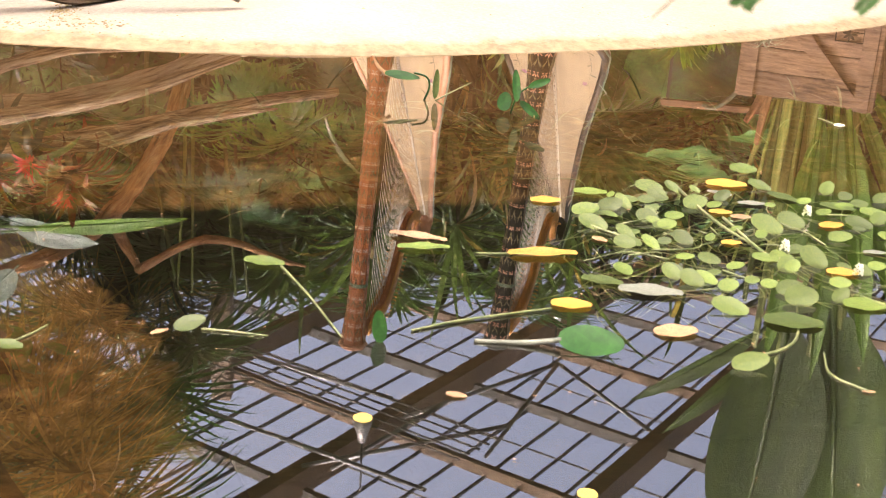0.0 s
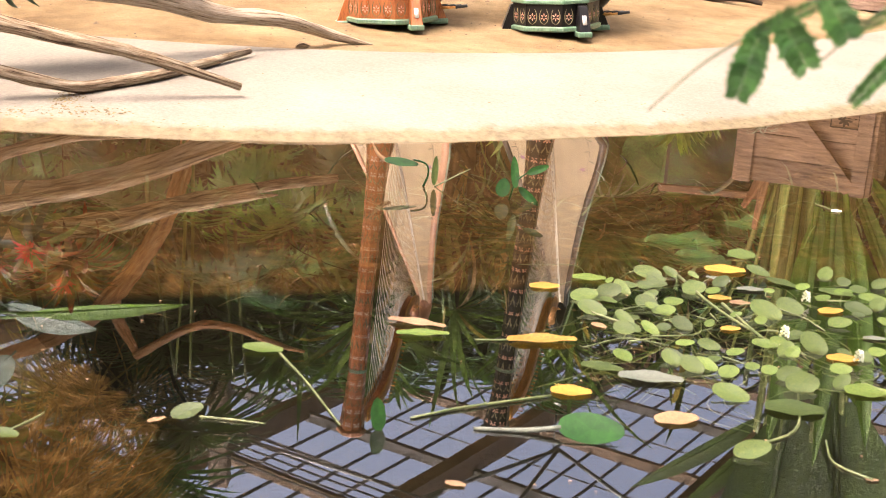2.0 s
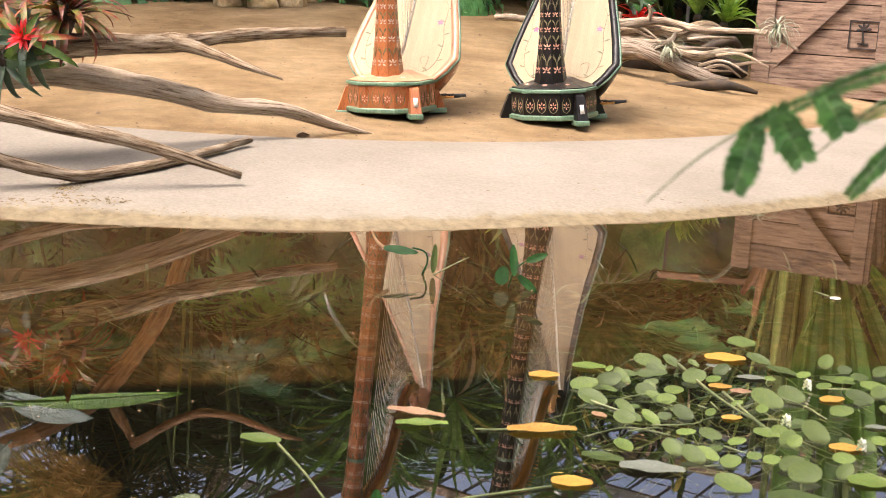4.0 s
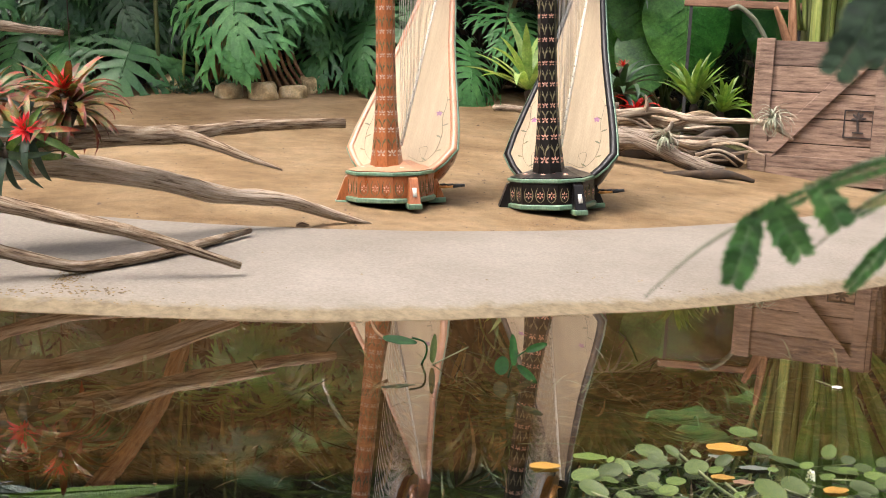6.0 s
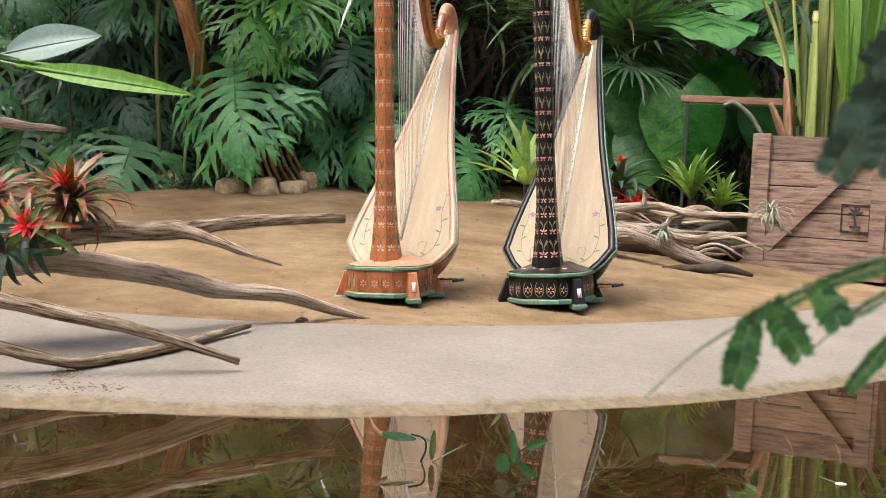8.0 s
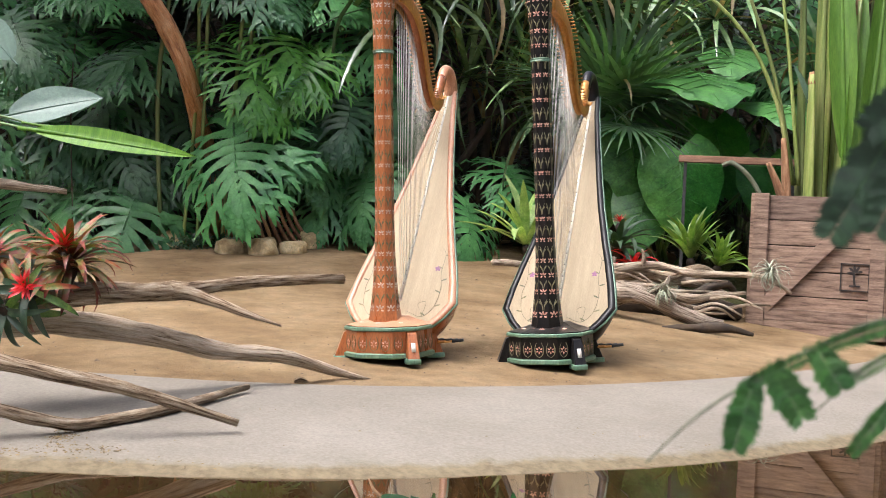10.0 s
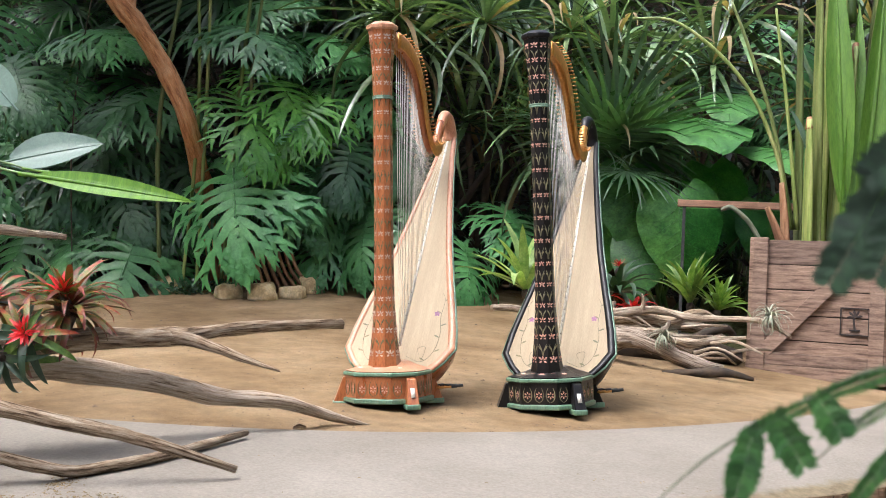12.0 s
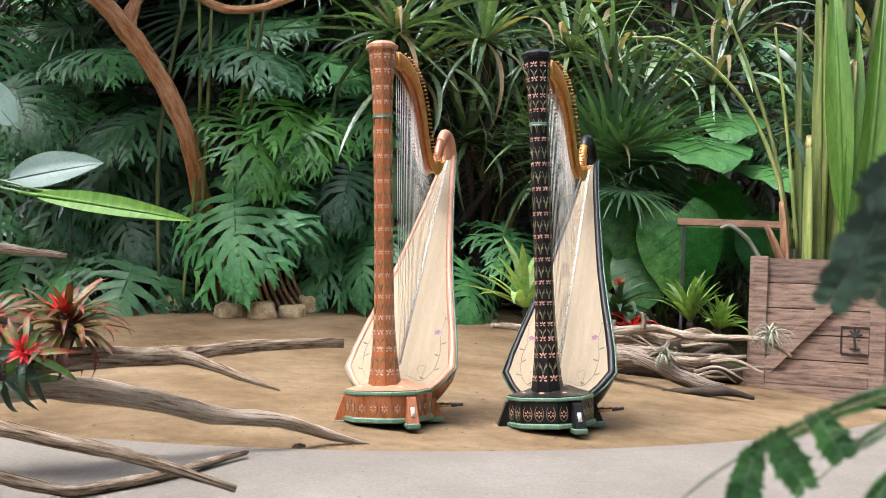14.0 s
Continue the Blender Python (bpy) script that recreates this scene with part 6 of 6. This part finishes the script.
frond([(0.248, 0, 0.491), (0.30, 0, 0.545), (0.351, 0, 0.585), (0.428, 0, 0.633), (0.49, 0, 0.665), (0.56, 0, 0.690), (0.75, 0.02, 0.70), (0.9, 0.03, 0.6), (1.0, 0, 0.0), (1.0, 0, -1.28)], [0.0012, 0.0022, 0.003, 0.005, 0.006, 0.007, 0.008],
      [(0.380, 0.606, 0.352, 0.519, 0.036, 26), (0.40, 0.622, 0.436, 0.560, 0.040, 22), (0.455, 0.652, 0.482, 0.600, 0.038, 18), (0.36, 0.590, 0.44, 0.640, 0.022, 20), (0.44, 0.640, 0.56, 0.690, 0.022, 22)], "blurred feathery green branch with hanging leaflets")
frond([(0.455, 0, 0.562), (0.50, 0, 0.605), (0.56, 0, 0.650), (0.75, 0.0, 0.68), (0.9, 0, 0.6), (1.02, 0, 0.0), (1.02, 0, -1.28)], [0.001, 0.002, 0.003, 0.005, 0.006, 0.008],
      [(0.565, 0.592, 0.498, 0.520, 0.022, 30), (0.49, 0.6, 0.57, 0.66, 0.016, 18)], "thin feathery green branch beside the water")
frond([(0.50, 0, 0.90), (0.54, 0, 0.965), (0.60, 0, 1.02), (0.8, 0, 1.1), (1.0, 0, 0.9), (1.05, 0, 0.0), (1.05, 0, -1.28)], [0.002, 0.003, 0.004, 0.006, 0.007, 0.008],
      [(0.575, 0.99, 0.462, 0.79, 0.055, 40), (0.60, 0.97, 0.52, 0.80, 0.05, 34), (0.60, 1.0, 0.505, 0.93, 0.05, 24), (0.615, 0.90, 0.57, 0.76, 0.05, 28)], "feathery branch hanging near the camera, its shade put into the leaf colour", 1.62, M_FERND)

# ---------- specks on the water, strands on the ledge ----------
bm = bmesh.new()
for i in range(150):
    x, y, r, a = rand(-0.8, 1.0), rand(1.3, 3.7), rand(0.0012, 0.004), rand(0, 6.3)
    vs = [bm.verts.new((x + r * k * math.cos(a) - r * 0.4 * l * math.sin(a), y + r * k * math.sin(a) + r * 0.4 * l * math.cos(a), 0.0015)) for k, l in ((1, 0), (0, 1), (-1, 0), (0, -1))]
    top = bm.verts.new((x, y, 0.003))
    for k in range(4):
        bm.faces.new((vs[k], vs[(k + 1) % 4], top))
tagged(part("debris", bm, M_PADB, label="tiny seeds and specks floating on the pond"), category="debris", kind="stuff")
bm = bmesh.new()
for i in range(130):
    x = rand(-1.4, 1.6)
    y = rand(3.05, 3.75) + 0.2 * x
    strap(bm, (x, y, rand(-0.12, -0.04)), rand(0, 360), rand(0, 50), rand(0.05, 0.2), rand(0.004, 0.010), rand(20, 90), 4)
tagged(part("water_grass", bm, M_WSTEM, label="sunken grass strands and stems on the ledge"), category="water plant", kind="stuff")

bm = bmesh.new()
for i in range(300):
    x = rand(-1.5, 1.7)
    y = rand(2.45, 3.8) + 0.15 * x
    strap(bm, (x, y, rand(-0.10, -0.03)), rand(0, 360), rand(-5, 25), rand(0.05, 0.26) ** 1.1, rand(0.002, 0.006), rand(0, 60), 4)
tagged(part("sunken_straw", bm, M_STRAW, label="pale dead stems and straw lying under the water"), category="dead stems", kind="stuff")

# ---------- ground litter ----------
bm = bmesh.new()
for i in range(2600):
    x = rand(-3.5, 3.5)
    y = sand_y(x) + rand(0.0, 5.0) ** 1.0
    r = rand(0.002, 0.007) if i % 40 else rand(0.008, 0.016)
    c = Vector((x, y, ground_z(x, y) + r * 0.3))
    vs = [bm.verts.new(c + Vector((r * rand(0.7, 1.3) * a, r * rand(0.7, 1.3) * b, r * 0.8 * h))) for a, b, h in ((1, 0, 0), (0, 1, 0), (-1, 0, 0), (0, -1, 0), (0, 0, 1), (0, 0, -1))]
    for q in ((0, 1, 4), (1, 2, 4), (2, 3, 4), (3, 0, 4)):
        bm.faces.new([vs[k] for k in q])
tagged(part("gravel", bm, M_PEBBLE, label="scattered grit and small pebbles on the sand"), category="gravel", kind="stuff")
bm = bmesh.new()
for i in range(260):
    x = rand(-5, 4)
    y = 11.3 + rand(0, 1.2)
    strap(bm, (x, y, ground_z(x, y) + rand(0.0, 0.05)), rand(0, 360), rand(-5, 25), rand(0.08, 0.3), 0.02, rand(0, 40), 3)
tagged(part("leaf_litter", bm, M_PADB, label="dry brown leaf litter under the plants"), category="leaf litter", kind="stuff")
bm = bmesh.new()
for cx, n in ((-2.35, 240), (-2.55, 60)):
    for i in range(n):
        x, y = cx + rand(-0.28, 0.28), 11.2 + rand(-0.1, 0.25)
        strap(bm, (x, y, ground_z(x, y) + rand(0, 0.10)), rand(0, 360), rand(10, 80), 0.05, 0.03, 60, 3)
tagged(part("ground_cover", bm, M_FAN, label="low dark creeping plants beside the rocks"), category="plant", kind="stuff")

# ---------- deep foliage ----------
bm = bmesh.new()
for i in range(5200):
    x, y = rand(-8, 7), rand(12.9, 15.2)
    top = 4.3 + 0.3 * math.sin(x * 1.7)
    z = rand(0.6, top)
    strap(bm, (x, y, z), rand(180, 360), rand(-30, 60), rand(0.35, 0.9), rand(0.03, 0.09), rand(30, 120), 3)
tagged(part("understorey", bm, M_UNDER, label="dense undergrowth behind the plants, deep shade put into its colour"), category="foliage", kind="stuff")

# ---------- glasshouse ----------
U, V = Vector((0.545, 0.839, 0)), Vector((0.839, -0.545, 0))
ROOF = 7.0


def bar(bm, axis, along, across, lo, hi, w, d, z):
    other = V if axis is U else U
    c = axis * ((lo + hi) / 2) + other * across + Vector((0, 0, z))
    m = Matrix.Translation(c) @ Matrix((axis, axis.cross(Vector((0, 0, 1))) * -1, Vector((0, 0, 1)))).transposed().to_4x4()
    box(bm, hi - lo, w, d, m)


bm = bmesh.new()
for k in range(-24, 42):
    bar(bm, U, 0, -8.24 + 0.49 * k, -16, 26, 0.026, 0.04, ROOF)
for k in range(-28, 16):
    bar(bm, V, 0, 11.72 + 0.92 * k, -20, 12, 0.014, 0.02, ROOF + 0.01)
ceiling = tagged(part("ceiling", bm, M_STEEL, smooth=False), "glazed glasshouse roof with dark steel glazing bars", kind="structure")
for k in range(-4, 7):
    bm = bmesh.new()
    bar(bm, U, 0, -8.24 + 2.94 * k, -16, 26, 0.22, 0.32, ROOF - 0.22)
    tagged(part("beam", bm, M_BEAM, smooth=False), "long brown timber roof beam", kind="structure")
for k in range(-13, 8):
    bm = bmesh.new()
    bar(bm, V, 0, 11.72 + 1.84 * k, -20, 12, 0.09, 0.14, ROOF - 0.06)
    tagged(part("purlin", bm, M_BEAM if k % 2 == 0 else M_STEEL, smooth=False), "roof purlin crossing the beams", kind="structure")
for k, (u0, v0, u1, v1, z0, z1) in enumerate(((11.7, -8.2, 13.6, -6.9, 6.75, 6.2), (13.6, -6.9, 13.6, -5.4, 6.2, 6.75), (11.7, -6.8, 13.6, -6.9, 6.75, 6.2), (11.6, -10.8, 11.8, -8.3, 6.5, 6.5), (9.9, -8.2, 11.8, -6.6, 6.6, 6.3), (9.9, -9.9, 10.1, -6.6, 6.4, 6.4), (10.2, -8.0, 11.6, -7.4, 6.7, 6.2))):
    bm = bmesh.new()
    tube(bm, [U * u0 + V * v0 + Vector((0, 0, z0)), U * u1 + V * v1 + Vector((0, 0, z1))], [0.028, 0.028], 8)
    tagged(part("truss_tube", bm, M_GREYST), "thin grey steel truss tube under the roof", kind="structure")
for k in range(5):
    bm = bmesh.new()
    bar(bm, V, 0, 10.6 + 0.22 * k, -12, -6.5, 0.02, 0.02, 6.2 + 0.03 * k)
    tagged(part("cable", bm, M_STEEL, smooth=False), "dark cable strung below the roof", kind="structure")
M_GLOW = bpy.data.materials.new("lamp_glow")
M_GLOW.use_nodes = True
_b = M_GLOW.node_tree.nodes["Principled BSDF"]
_b.inputs["Base Color"].default_value = (1, 0.7, 0.3, 1)
_b.inputs["Emission Color"].default_value = (1.0, 0.62, 0.16, 1)
_b.inputs["Emission Strength"].default_value = 1.3
for x, y, z in ((-0.805, 12.9, 6.0), (1.67, 11.5, 6.0), (1.728, 16.88, 6.0)):
    ROD = ROOF - z - 0.02
    lamp = thing("roof_lamp", pose(x, y, z), "grey bell-shaped lamp with a warm glowing mouth under the roof", "lamp", "roof lamps")
    bm = lathe(bmesh.new(), [(0.12, 0.0), (0.125, 0.01), (0.10, 0.10), (0.06, 0.22), (0.05, 0.30)], 14)
    part("housing", bm, M_GREYST, lamp)
    bm = lathe(bmesh.new(), [(0.112, -0.012), (0.112, -0.004)], 14)
    part("glowing_mouth", bm, M_GLOW, lamp, "warm lit lamp glass")
    bm = bmesh.new()
    tube(bm, [(0, 0, 0.28), (0, 0, ROD)], [0.014, 0.014], 6)
    part("rod", bm, M_STEEL, lamp)
# panes lie in one sheet over the bars; walls close the house
bm = bmesh.new()
vs = [bm.verts.new(U * u + V * v + Vector((0, 0, ROOF + 0.04))) for u, v in ((-16, -20), (26, -20), (26, 12), (-16, 12))]
bm.faces.new(vs)
roof_glass = tagged(part("roof_panes", bm, M_GLASS, smooth=False), "clear roof glass", kind="structure")
roof_glass.visible_shadow = False
bm = bmesh.new()
box(bm, 0.26, 0.26, 7.0, pose(-2.9, 15.4, 3.6), 0.01)
tagged(part("column", bm, M_BEAM), "brown timber roof post among the plants", kind="structure")
# backing wall put in behind the foliage; its soil colour stands for shade
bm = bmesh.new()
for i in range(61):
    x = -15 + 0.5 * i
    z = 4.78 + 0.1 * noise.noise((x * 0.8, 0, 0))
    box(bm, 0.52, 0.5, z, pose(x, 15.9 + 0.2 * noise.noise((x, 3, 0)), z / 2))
tagged(part("wall_north", bm, M_SOIL, smooth=False), "added rear wall, coloured dark for the shade behind the plants", kind="structure")
# unseen side and south walls, added tall to block the low sky
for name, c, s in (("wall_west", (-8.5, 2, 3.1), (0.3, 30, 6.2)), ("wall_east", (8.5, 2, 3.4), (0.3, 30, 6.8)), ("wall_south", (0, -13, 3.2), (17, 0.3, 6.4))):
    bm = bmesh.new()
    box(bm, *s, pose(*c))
    tagged(part(name, bm, M_BLOCKER, smooth=False), "unseen tall dark green wall, added to keep out side light", kind="structure")
for k in range(12):
    for y in (-13,):
        bm = bmesh.new()
        box(bm, 0.12, 0.12, 0.58, pose(-8.25 + 1.5 * k, y, 6.69))
        tagged(part("mullion", bm, M_STEEL, smooth=False), "steel wall mullion", kind="structure")
